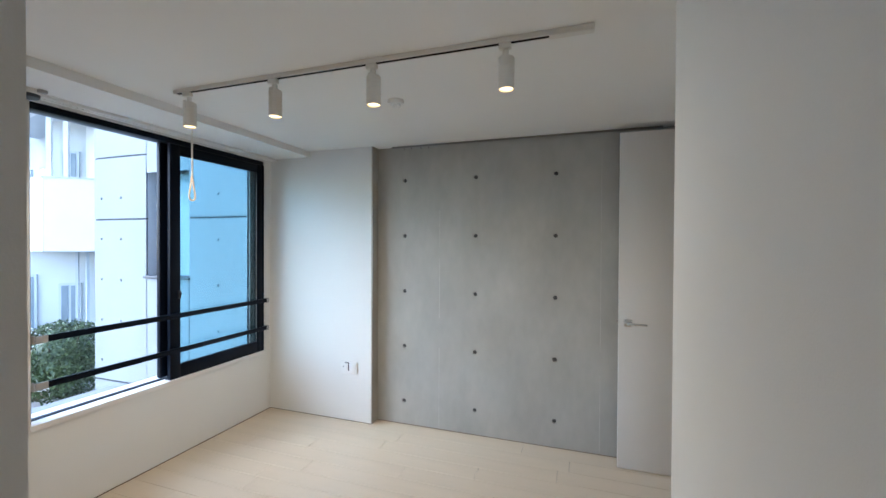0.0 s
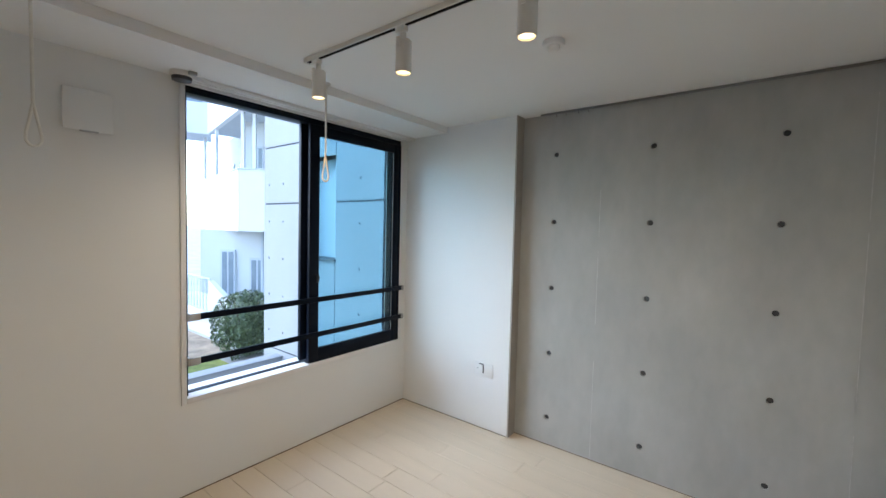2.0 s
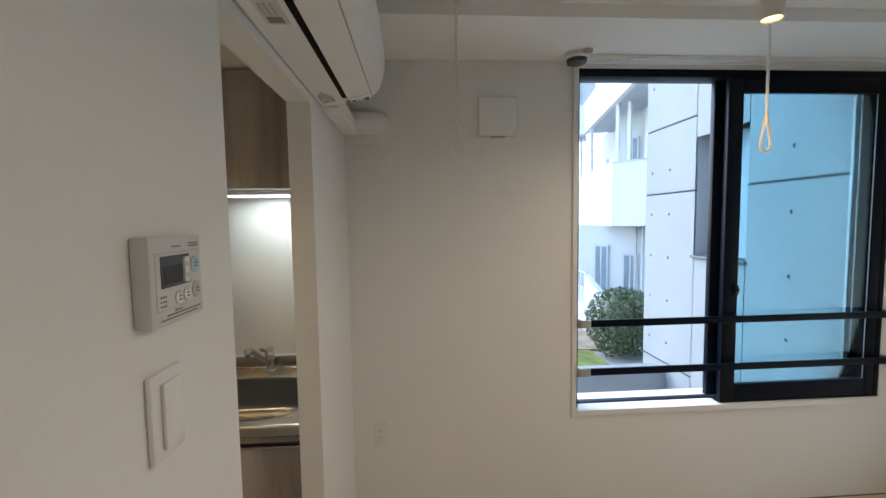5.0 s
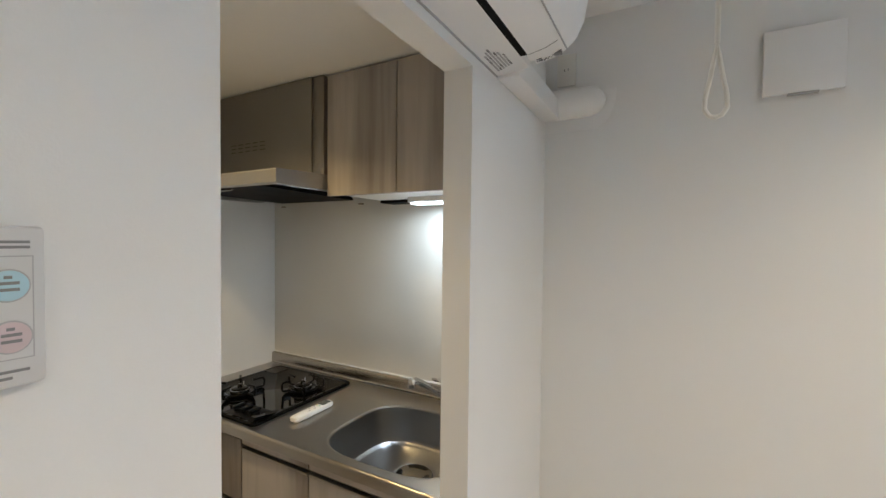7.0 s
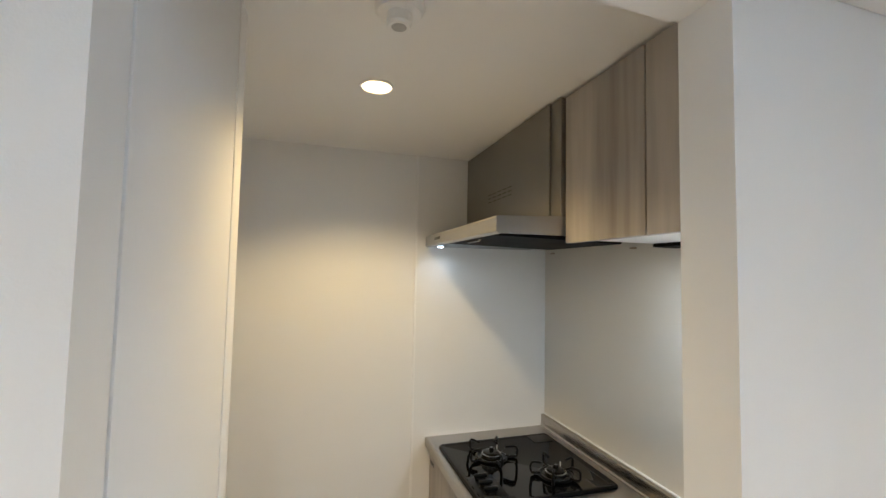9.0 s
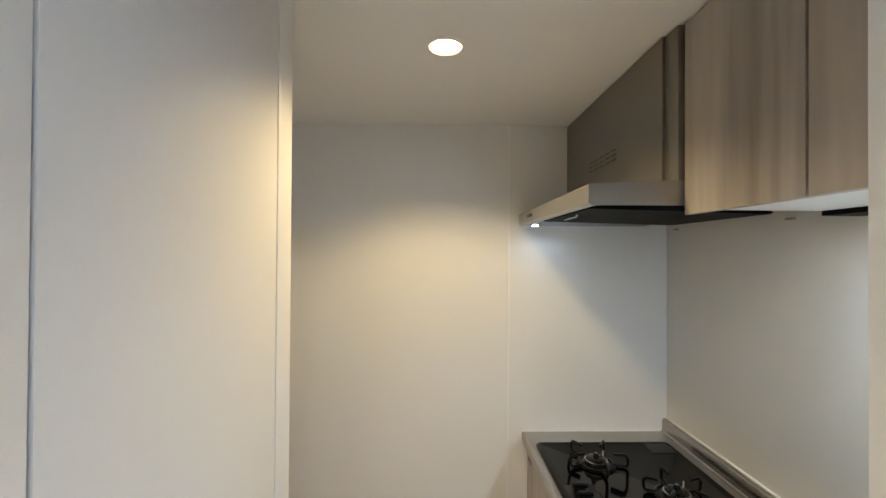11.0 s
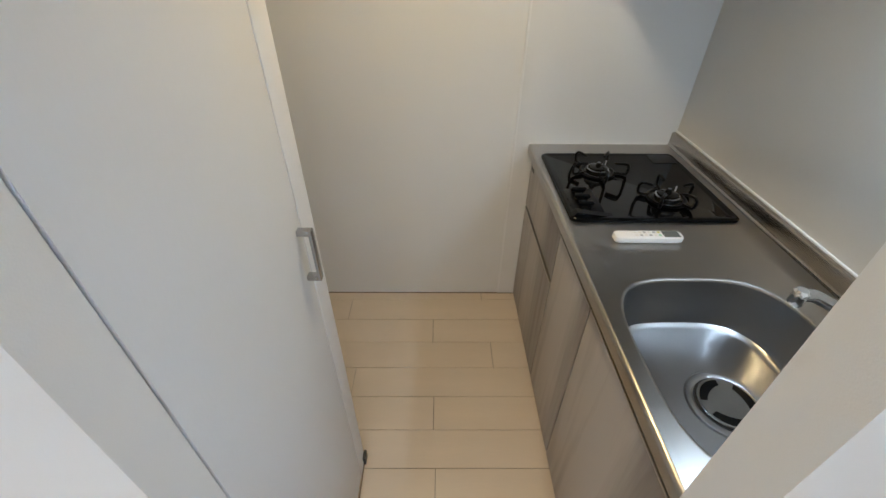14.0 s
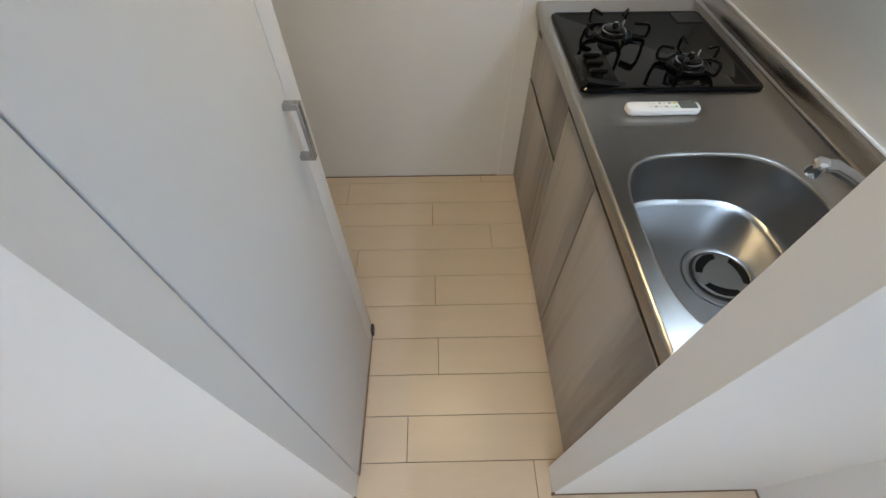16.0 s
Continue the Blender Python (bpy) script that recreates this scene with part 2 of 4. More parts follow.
def thing(name, at, label, category, group=""):
    ob = new(name)
    ob.empty_display_size = 0.05
    ob.location = at
    BASE[ob] = Vector(at)
    return tagged(ob, label, category, group)


def solid(name, bm, material, label, category, group="", kind=""):
    ob = new(name, mesh_of(name, bm, material))
    BASE[ob] = Vector((0, 0, 0))
    return tagged(ob, label, category, group, kind)


def structure(name, bm, material, label, category="wall"):
    return solid(name, bm, material, label, category, kind="structure")


def pierced(bm, u0, u1, v0, v1, us, vs, r, depth, put, sides=16):
    """A flat sheet with round blind holes at every (u, v); put(u, v, d) gives the place, d into the sheet."""
    s = r * 1.5
    ub = sorted({u0, u1, *[u + k for u in us for k in (-s, s)]})
    vb = sorted({v0, v1, *[v + k for v in vs for k in (-s, s)]})
    grid = {}

    def vert(u, v, d=0.0):
        key = (round(u, 5), round(v, 5), round(d, 5))
        if key not in grid:
            grid[key] = bm.verts.new(put(u, v, d))
        return grid[key]
    for a, b in zip(ub, ub[1:]):
        for c, d in zip(vb, vb[1:]):
            mu, mv = (a + b) / 2, (c + d) / 2
            hit = [(u, v) for u in us for v in vs if abs(u - mu) < 1e-4 and abs(v - mv) < 1e-4]
            if not hit:
                bm.faces.new((vert(a, c), vert(b, c), vert(b, d), vert(a, d)))
                continue
            outer, inner, deep = [], [], []
            for k in range(sides):
                t = 2 * math.pi * k / sides + math.pi / 4
                cx, sy = math.cos(t), math.sin(t)
                g = s / max(abs(cx), abs(sy))
                outer.append(vert(mu + g * cx, mv + g * sy))
                inner.append(vert(mu + r * cx, mv + r * sy))
                deep.append(vert(mu + 0.82 * r * cx, mv + 0.82 * r * sy, depth))
            for k in range(sides):
                j = (k + 1) % sides
                bm.faces.new((outer[k], outer[j], inner[j], inner[k]))
                bm.faces.new((inner[k], inner[j], deep[j], deep[k]))
    return bm


# ---- the plan ----
XW = -2.487          # window wall
XR = 1.50            # wall behind the open door's hinges
YP, YC = 3.600, 3.707  # white pier and bare concrete
XP = -1.365          # the pier's free edge
YO, YI = 0.532, 0.452  # kitchen wall, room side and kitchen side
JL, JR = -1.150, -1.803  # the kitchen opening
HEAD = 2.045
YE = -1.027          # kitchen end wall
CZ, KZ, SZ = 2.50, 2.245, 2.447  # ceilings: room, kitchen, lowered strip
XS = -2.030          # edge of the lowered strip
XH0, XH1 = 0.0, 0.623  # the passage where the walk begins
YB = 1.309
OY0, OY1, OZ0, OZ1 = 1.735, 3.520, 0.587, 2.417  # window opening

# setting
bm = boxes((XW - 0.22, XW, YE - 0.15, OY0, 0, CZ + 0.2), (XW - 0.22, XW, OY1, YC + 0.15, 0, CZ + 0.2), (XW - 0.22, XW, OY0, OY1, 0, OZ0), (XW - 0.22, XW, OY0, OY1, OZ1, CZ + 0.2))
structure("wall_window", bm, WALL, "white wallpapered wall round the wide window")
structure("wall_pier", boxes((XW, XP, YP, YC + 0.15, 0, CZ), bevel=0.0), WALL, "white wallpapered pier beside the bare concrete")
structure("wall_kitchen_right", boxes((XW, JR, YI, YO, 0, HEAD)), WALL, "white wallpapered wing wall beside the kitchen opening")
structure("wall_kitchen_head", boxes((XW, JL - 0.005, YI, YO, HEAD, CZ), (JL - 0.005, XH0, 0.464, YO, HEAD, CZ)), WALL, "white wallpapered wall above the kitchen opening")
structure("wall_kitchen_left", boxes((JL, XH0, 0.464, YO, 0, HEAD)), WALL, "white wallpapered wall with switches beside the kitchen")
structure("wall_closet_side", boxes((XH0 - 0.08, XH0, -0.080, 0.464, 0, KZ), (JL + 0.031, XH0 - 0.08, -0.080, -0.010, 0, KZ)), WALL, "white wallpapered closet walls along the passage")
structure("wall_passage", boxes((XH1, XH1 + 0.12, YE, YB, 0, CZ), (XH1 + 0.12, XR, YB - 0.12, YB, 0, CZ)), WALL, "white wallpapered passage wall with a free corner")
structure("wall_right", boxes((XR, XR + 0.12, YB - 0.12, 2.64, 0, CZ), (XR, XR + 0.12, 3.44, YC + 0.15, 0, CZ), (XR, XR + 0.12, 2.64, 3.44, 2.445, CZ)), WALL, "white wallpapered wall with the doorway")
structure("wall_hall_beyond", boxes((XR + 0.9, XR + 1.0, 2.2, 3.9, 0, CZ), (XR + 0.12, XR + 0.9, 2.2, 2.3, 0, CZ), (XR + 0.12, XR + 0.9, 3.8, 3.9, 0, CZ)), WALL, "plain white walls of the hall beyond the door")
structure("wall_kitchen_end", boxes((XW, XH1 + 0.12, YE - 0.15, YE, 0, CZ)), WALL, "white wallpapered end wall of the kitchen")
structure("ceiling", boxes((XS, XR + 1.0, YO - 0.06, YC + 0.15, CZ, CZ + 0.15)), CEIL, "white papered ceiling of the room", "ceiling")
structure("ceiling_strip", boxes((XW, XS, YO, YP, SZ, CZ + 0.15)), CEIL, "lowered white ceiling strip along the window", "ceiling")
structure("ceiling_kitchen", boxes((XW, XH1, YE, YI, KZ, KZ + 0.15), (JL - 0.005, XH1, YI, 0.464, KZ, KZ + 0.15)), CEIL, "lower white papered ceiling of the kitchen", "ceiling")
structure("roof_slab", boxes((XW - 0.22, XR + 1.2, YE - 0.2, YC + 0.3, CZ + 0.2, CZ + 0.5)), OUTCONC, "concrete slab over the flat", "roof")

# bare concrete wall: formwork panels with blind cone holes
conc = structure("wall_concrete", boxes((XP, XR + 0.12, YC + 0.012, YC + 0.15, 0, CZ)), CONC, "bare concrete wall with rows of cone holes")
HZ = (0.211, 0.707, 1.203, 1.700, 2.197)
for k, (a, b, cols, proud) in enumerate(((XP, -0.7525, (-1.086,), 0.0), (-0.7495, 0.5665, (-0.430, 0.228), 0.001), (0.5695, XR, (0.885,), 0.0004))):
    bm = pierced(bmesh.new(), a, b, 0.004, CZ - 0.002, cols, HZ, 0.0195, 0.012, lambda u, v, d: (u, YC - proud + d, v))
    ob = part("panel", bm, CONC, conc)
for x in (-1.086, -0.430, 0.228, 0.885):
    for z in HZ:
        part("cone_plug", turned(bmesh.new(), (x, YC + 0.0112, z), [(0.0, -0.0015), (0.012, -0.001), (0.0172, 0.0)], 14, "Y"), HOLE, conc)

SEAM = mat("pale_concrete_seam", (0.56, 0.56, 0.54), 0.75, var=0.1, scale=20)
for x, runs in ((-0.751, ((0.01, 0.72), (0.98, 1.50), (1.60, 1.93))), (0.568, ((0.02, 0.62), (0.80, 1.66), (1.72, 2.35)))):
    for a, b in runs:
        part("seam_ridge", boxes((x - 0.002, x + 0.002, YC - 0.0022, YC + 0.004, a, b)), SEAM, conc)
# trims
structure("trim_window", boxes((XW, XW + 0.012, OY0 - 0.028, OY0, OZ0 - 0.03, OZ1 + 0.012), (XW, XW + 0.012, OY0, OY1, OZ0 - 0.03, OZ0 - 0.004), (XW - 0.075, XW + 0.014, OY0, OY1, OZ0 - 0.004, OZ0 + 0.004), bevel=0.002), TRIM, "thin white window casing and sill", "trim")
# reveal turned away from the window, its shade put into the grey
structure("trim_pier_edge", boxes((XP, XP + 0.012, YP, YC, 0, CZ)), mat("grey_shaded_reveal", (0.40, 0.37, 0.32), 0.6, var=0.03), "edge strip on the pier's reveal, its shade painted grey", "trim")
RAILM = mat("dull_rail_metal", (0.26, 0.26, 0.25), 0.45, 0.6, var=0.05, scale=8)
rail = thing("picture_rail", (-0.1, 3.67, 2.49), "slim silver picture rail under the ceiling", "rail")
part("rail", boxes((-1.20, 0.98, 3.665, 3.680, 2.484, 2.498), bevel=0.002), RAILM, rail)
for x in (-1.08, -1.01, -0.92, -0.85):
    part("hook", tube(bmesh.new(), [(x, 3.672, 2.484), (x, 3.672, 2.470), (x + 0.006, 3.666, 2.464), (x + 0.01, 3.660, 2.469)], 0.0028, 6), RAILM, rail)

# ---- window ----
win = thing("window_1", (XW - 0.05, 2.66, OZ0), "black aluminium sliding window slid half open", "window")
tagged(win, kind="structure")
part("window_frame", boxes((XW - 0.12, XW - 0.012, OY0, OY1, OZ1 - 0.040, OZ1), (XW - 0.12, XW - 0.075, OY0, OY1, OZ0 - 0.004, OZ0 + 0.008), (XW - 0.12, XW - 0.03, OY0, OY0 + 0.022, OZ0, OZ1 - 0.04), (XW - 0.12, XW - 0.004, OY1 - 0.026, OY1, OZ0, OZ1 - 0.04), (XW - 0.060, XW - 0.004, 2.565, OY1 - 0.026, OZ0 - 0.004, OZ0 + 0.012), bevel=0.002), NAVY, win)


def sash(x, y0, y1, z0, z1, near, far, low, high):
    s = part("sash", boxes((x - 0.016, x + 0.016, y0, y0 + near, z0, z1), (x - 0.016, x + 0.016, y1 - far, y1, z0, z1), (x - 0.016, x + 0.016, y0 + near, y1 - far, z0, z0 + low), (x - 0.016, x + 0.016, y0 + near, y1 - far, z1 - high, z1), bevel=0.003), NAVY, win)
    g = part("pane", boxes((x - 0.004, x + 0.004, y0 + near - 0.004, y1 - far + 0.004, z0 + low - 0.004, z1 - high + 0.004)), TINTED, s, "blue tinted glass pane")
    g.visible_shadow = False
    return s


inner = sash(XW - 0.022, 2.565, 3.492, OZ0 + 0.012, OZ1 - 0.042, 0.085, 0.057, 0.094, 0.077)
outer_sash = sash(XW - 0.082, 2.530, 3.490, OZ0 + 0.024, OZ1 - 0.042, 0.125, 0.092, 0.05, 0.05)
STRIPM = mat("pale_gasket_and_highlight", (0.55, 0.60, 0.60), 0.4, 0.2, var=0.05, scale=8)
# added sheet: the veil of the glass over the black stile, painted grey
part("stile_glass_tone", boxes((XW - 0.0655, XW - 0.0630, 3.404, 3.486, OZ0 + 0.07, OZ1 - 0.09)), mat("grey_stile_behind_glass", (0.06, 0.075, 0.08), 0.4, var=0.08, scale=6), outer_sash, "stile face painted grey as seen through the glass")
# on the outer sash this pale strip paints the highlight along the stile
part("gasket_and_highlight", boxes((XW - 0.0655, XW - 0.0620, 3.395, 3.403, OZ0 + 0.07, OZ1 - 0.09)), STRIPM, outer_sash, "pale strip for glazing gasket and painted edge highlight")
part("gasket_and_highlight", boxes((XW - 0.0175, XW - 0.0150, 3.430, 3.434, OZ0 + 0.108, OZ1 - 0.122)), STRIPM, inner, "pale strip for glazing gasket and painted edge highlight")
part("crescent_latch", boxes((XW - 0.006, XW + 0.008, 2.628, 2.646, 1.20, 1.26), (XW + 0.008, XW + 0.020, 2.632, 2.642, 1.225, 1.245), bevel=0.003), DARKP, inner)
for z in (1.076, 0.812):
    bar = thing("guard_rail", (XW + 0.030, 2.65, z), "flat black metal guard bar across the window", "guard rail", "guard bars at the window")
    part("bar", boxes((XW + 0.024, XW + 0.036, 1.742, 3.512, z - 0.019, z + 0.019), bevel=0.002), NAVY, bar)
    part("bracket", boxes((XW - 0.02, XW + 0.038, 1.736, 1.742, z - 0.024, z + 0.024), (XW + 0.036, XW + 0.042, 1.742, 1.800, z - 0.021, z + 0.021), bevel=0.0015), GREYP, bar)
    part("bracket", boxes((XW + 0.0, XW + 0.040, 3.512, 3.537, z - 0.022, z + 0.022), (XW + 0.040, XW + 0.046, 3.516, 3.533, z - 0.012, z + 0.012), bevel=0.002), HOODS, bar)

crail = thing("curtain_rail", (-2.42, 2.66, SZ), "white double curtain rail under the lowered ceiling", "curtain rail")
for x in (-2.448, -2.405):
    part("rail", boxes((x - 0.011, x + 0.011, 1.745, 3.585, SZ - 0.022, SZ), bevel=0.003), PLASTIC, crail)
for y in (1.80, 2.70, 3.50):
    part("bracket", boxes((-2.470, -2.385, y - 0.014, y + 0.014, SZ - 0.006, SZ + 0.0)), PLASTIC, crail)
part("end_cap", boxes((-2.420, -2.390, 3.580, 3.592, SZ - 0.026, SZ), bevel=0.003), IVORY, crail)
for k in range(6):
    y = 1.83 + 0.028 * k
    part("runner", boxes((-2.412, -2.398, y, y + 0.012, SZ - 0.034, SZ - 0.022), bevel=0.002), PLASTIC, crail)
sensor = thing("ceiling_socket", (-2.395, 1.690, SZ), "white round ceiling fitting with a dark face", "ceiling fitting")
part("body", turned(bmesh.new(), (-2.395, 1.690, SZ), [(0.0, 0), (0.058, 0), (0.060, -0.018), (0.054, -0.026), (0.0, -0.026)]), WHITEPAINT, sensor)
part("face", turned(bmesh.new(), (-2.395, 1.690, SZ - 0.024), [(0.050, 0), (0.047, -0.020), (0.0, -0.024)]), DARKP, sensor)
part("lug", boxes((-2.345, -2.318, 1.70, 1.74, SZ - 0.02, SZ), bevel=0.003), GREYP, sensor)

# ---- door ----
door = thing("door_1", (1.10, 3.55, 0), "tall grey-white door with a black glass slit, standing open", "door")
tagged(door, kind="structure")
DX0, DX1, DY0, DY1, DZ = 0.684, 1.482, 3.545, 3.580, 2.437
leaf = part("leaf", boxes((DX0 + 0.004, 1.074, DY0, DY1, 0.008, DZ), (1.110, DX1, DY0, DY1, 0.008, DZ), (1.074, 1.110, DY0 + 0.012, DY1, 0.008, DZ), bevel=0.0015), DOORP, door)
part("edge_band", boxes((DX0, DX0 + 0.0035, DY0 + 0.001, DY1 - 0.001, 0.008, DZ)), PLASTIC, leaf, "white edge band")
for a, b in ((0.010, 0.175), (0.180, 2.235), (2.240, DZ - 0.002)):
    part("glass_slit", boxes((1.0745, 1.1095, DY0 + 0.006, DY0 + 0.0115, a, b)), BLACKGLASS, leaf, "narrow black glass slit")
part("latch_plate", boxes((DX0 - 0.001, DX0 + 0.0005, DY0 + 0.006, DY1 - 0.006, 1.00, 1.13)), GREYP, leaf)
part("latch", boxes((DX0 - 0.012, DX0, DY0 + 0.010, DY1 - 0.012, 1.062, 1.082), bevel=0.003), CHROME, leaf)
lever = part("handle_rose", boxes((0.722, 0.774, DY0 - 0.010, DY0, 1.040, 1.092), bevel=0.002), CHROME, leaf, "square chrome rose")
part("lever", tube(bmesh.new(), [(0.748, DY0 - 0.008, 1.066), (0.748, DY0 - 0.048, 1.066), (0.756, DY0 - 0.056, 1.066), (0.866, DY0 - 0.056, 1.066)], 0.0075, 12), CHROME, lever, "chrome lever handle")
for z in (0.25, 1.20, 2.20):
    part("hinge", turned(bmesh.new(), (DX1 + 0.009, DY0 + 0.004, z - 0.05), [(0.0, 0), (0.008, 0), (0.008, 0.10), (0.0, 0.10)], 14), GREYP, door)
structure("trim_door", boxes((XR - 0.012, XR + 0.13, 3.44, 3.475, 0, 2.445), (XR - 0.012, XR + 0.13, 2.605, 2.64, 0, 2.445), (XR - 0.012, XR + 0.13, 2.605, 3.475, 2.445, 2.48), bevel=0.002), DOORP, "grey-white door frame", "trim")
strike = thing("strike_plate", (XR - 0.012, 3.452, 1.56), "small black strike plate on the door frame", "strike plate")
part("plate", boxes((XR - 0.018, XR - 0.012, 3.444, 3.466, 1.48, 1.64), bevel=0.001), DARKP, strike)

# ---- lights on the ceiling ----
track = thing("lighting_track", (-0.65, LAMP_Y - 0.012, CZ), "white ceiling lighting track with a feed box", "lighting track")
TY = LAMP_Y - 0.012
part("track", extruded(bmesh.new(), [(TY - 0.017, CZ), (TY - 0.017, CZ - 0.021), (TY - 0.009, CZ - 0.021), (TY - 0.009, CZ - 0.010), (TY + 0.009, CZ - 0.010), (TY + 0.009, CZ - 0.021), (TY + 0.017, CZ - 0.021), (TY + 0.017, CZ)], "X", -1.775, 0.31), WHITEPAINT, track)
# flush black strip in place of the shade inside the track's slot
part("slot_shade", boxes((-1.770, 0.30, TY - 0.0085, TY + 0.0085, CZ - 0.0216, CZ - 0.0105)), DARKM, track, "dark strip for the shade in the track slot")
part("feed_box", boxes((0.30, 0.475, TY - 0.019, TY + 0.019, CZ - 0.026, CZ), bevel=0.003), WHITEPAINT, track)
part("end_cap", boxes((-1.785, -1.770, TY - 0.0185, TY + 0.0185, CZ - 0.024, CZ), bevel=0.002), WHITEPAINT, track)


def spot(x):
    t = thing("spotlight", (x, LAMP_Y, CZ - 0.021), "white cylinder spotlight, lit warm, on the ceiling track", "spotlight", "spotlights on the track")
    part("adapter", boxes((x - 0.030, x + 0.022, TY - 0.014, TY + 0.014, CZ - 0.045, CZ - 0.021), bevel=0.003), WHITEPAINT, t)
    part("stem", turned(bmesh.new(), (x - 0.004, LAMP_Y, CZ - 0.045), [(0.0, 0), (0.013, 0), (0.013, -0.018), (0.010, -0.026), (0.010, -0.042), (0, -0.042)], 18), WHITEPAINT, t)
    part("yoke", boxes((x - 0.010, x + 0.010, LAMP_Y - 0.037, LAMP_Y - 0.033, CZ - 0.115, CZ - 0.070), bevel=0.0015), WHITEPAINT, t)
    part("housing", turned(bmesh.new(), (x, LAMP_Y, CZ - 0.075), [(0.0, 0), (0.029, 0), (0.034, -0.005), (0.0345, -0.135), (0.033, -0.138), (0.030, -0.137), (0.029, -0.120), (0.0, -0.119)], 32), WHITEPAINT, t)
    part("lens", turned(bmesh.new(), (x, LAMP_Y, CZ - 0.195), [(0.0285, 0), (0.028, -0.010), (0.018, -0.0135), (0.0, -0.0145)], 28), BULB, t, "glowing warm lens")
    return t


for lx in LAMP_X:
    spot(lx)
det = thing("smoke_detector", (-0.65, 2.60, CZ), "white round heat detector on the ceiling", "smoke detector")
part("base", turned(bmesh.new(), (-0.65, 2.60, CZ), [(0, 0), (0.050, 0), (0.051, -0.010), (0.046, -0.022), (0, -0.022)]), PLASTIC, det)
part("head", turned(bmesh.new(), (-0.65, 2.60, CZ - 0.022), [(0.030, 0), (0.028, -0.016), (0.018, -0.024), (0, -0.025)]), PLASTIC, det)


def pull(x, y, top, tip, label, ring):
    t = thing("drying_hook", (x, y, top), label, "drying hook", "drying hooks on the ceiling")
    part("rose", turned(bmesh.new(), (x, y, top), [(0, 0), (0.027, 0), (0.028, -0.006), (0.016, -0.012), (0.009, -0.018), (0.008, -0.03), (0, -0.03)], 24), WHITEPAINT, t)
    part("rod", tube(bmesh.new(), [(x, y, top - 0.028), (x, y, tip + 0.165)], 0.0055, 10), CORD, t)
    loop = [(x, y, tip + 0.175), (x, y - 0.004, tip + 0.14), (x, y - 0.012, tip + 0.09), (x, y - 0.021, tip + 0.045), (x, y - 0.022, tip + 0.02), (x, y - 0.012, tip + 0.004), (x, y, tip), (x, y + 0.012, tip + 0.004), (x, y + 0.022, tip + 0.02), (x, y + 0.021, tip + 0.045), (x, y + 0.012, tip + 0.09), (x, y + 0.004, tip + 0.14)]
    part("loop", tube(bmesh.new(), loop, 0.0050, 8, closed=True), ring, t)
    return t


pull(-1.99, 1.053, CZ, 1.898, "white drying pole hook hanging from the ceiling", CORD)
pull(-2.005, 2.345, CZ, 1.905, "white drying pole hook with an amber loop", PEACH)

# ---- on the walls ----
vent = thing("air_vent", (XW, 1.307, 2.16), "square white air vent cover on the wall", "air vent")
part("cover", boxes((XW + 0.012, XW + 0.024, 1.211, 1.403, 2.064, 2.260), bevel=0.003), PLASTIC, vent)
part("base", boxes((XW, XW + 0.012, 1.222, 1.392, 2.075, 2.249)), PLASTIC, vent)
part("pull_tab", boxes((XW + 0.010, XW + 0.026, 1.272, 1.345, 2.058, 2.065), bevel=0.002), GREYP, vent)


def outlet(x, y, z, label, holes):
    """A wall outlet on the window wall."""
    t = thing("wall_outlet", (x, y, z), label, "outlet")
    part("plate", boxes((x, x + 0.007, y - 0.035, y + 0.035, z - 0.060, z + 0.060), bevel=0.003), IVORY, t)
    part("module", boxes((x + 0.007, x + 0.009, y - 0.013, y + 0.013, z - 0.036, z + 0.036), bevel=0.0008), IVORY, t)
    for dz in holes:
        for dy in (-0.0065, 0.0065):
            part("slot", boxes((x + 0.0088, x + 0.0095, y + dy - 0.001, y + dy + 0.001, z + dz - 0.005, z + dz + 0.005)), DARKP, t)
    return t


outlet(XW, 0.674, 0.512, "white double wall outlet low on the wall", (-0.018, 0.018))
outlet(XW, 0.612, 2.262, "ivory outlet for the air conditioner", (0.0, ))
gang = thing("wall_outlet", (-1.591, YP, 0.486), "white wide plate with an aerial socket on the pier", "outlet")
part("plate", boxes((-1.675, -1.507, YP - 0.007, YP, 0.429, 0.547), bevel=0.003), PLASTIC, gang)
part("module", boxes((-1.652, -1.600, YP - 0.0095, YP - 0.007, 0.456, 0.522), bevel=0.0008), PLASTIC, gang)
part("module", boxes((-1.578, -1.530, YP - 0.0095, YP - 0.007, 0.456, 0.522), bevel=0.0008), PLASTIC, gang)
part("tv_socket", turned(bmesh.new(), (-1.644, YP - 0.0095, 0.498), [(0, -0.008), (0.005, -0.008), (0.005, 0), (0.008, 0)], 14, "Y"), GREYP, gang)
part("dark_socket", boxes((-1.598, -1.588, YP - 0.0082, YP - 0.0068, 0.462, 0.530)), DARKP, gang)
part("top_gap", boxes((-1.632, -1.590, YP - 0.0082, YP - 0.0068, 0.530, 0.537)), DARKP, gang)

# bath controller and switch beside the opening
ctl = thing("bath_controller", (-0.915, YO, 1.582), "white water heater control panel with buttons", "control panel")
CX0, CX1, CZ0, CZ1 = -1.006, -0.872, 1.494, 1.620
YF = YO + 0.024
body = part("body", boxes((CX0, CX1, YO, YF, CZ0, CZ1), bevel=0.004), PALEP, ctl)
part("inset", boxes((CX0 + 0.009, CX1 - 0.012, YF, YF + 0.0006, CZ0 + 0.023, CZ1 - 0.024)), PALEP, body)
part("inset_line", boxes((CX0 + 0.008, CX1 - 0.011, YF - 0.001, YF + 0.0003, CZ0 + 0.022, CZ1 - 0.023)), GREYP, body)
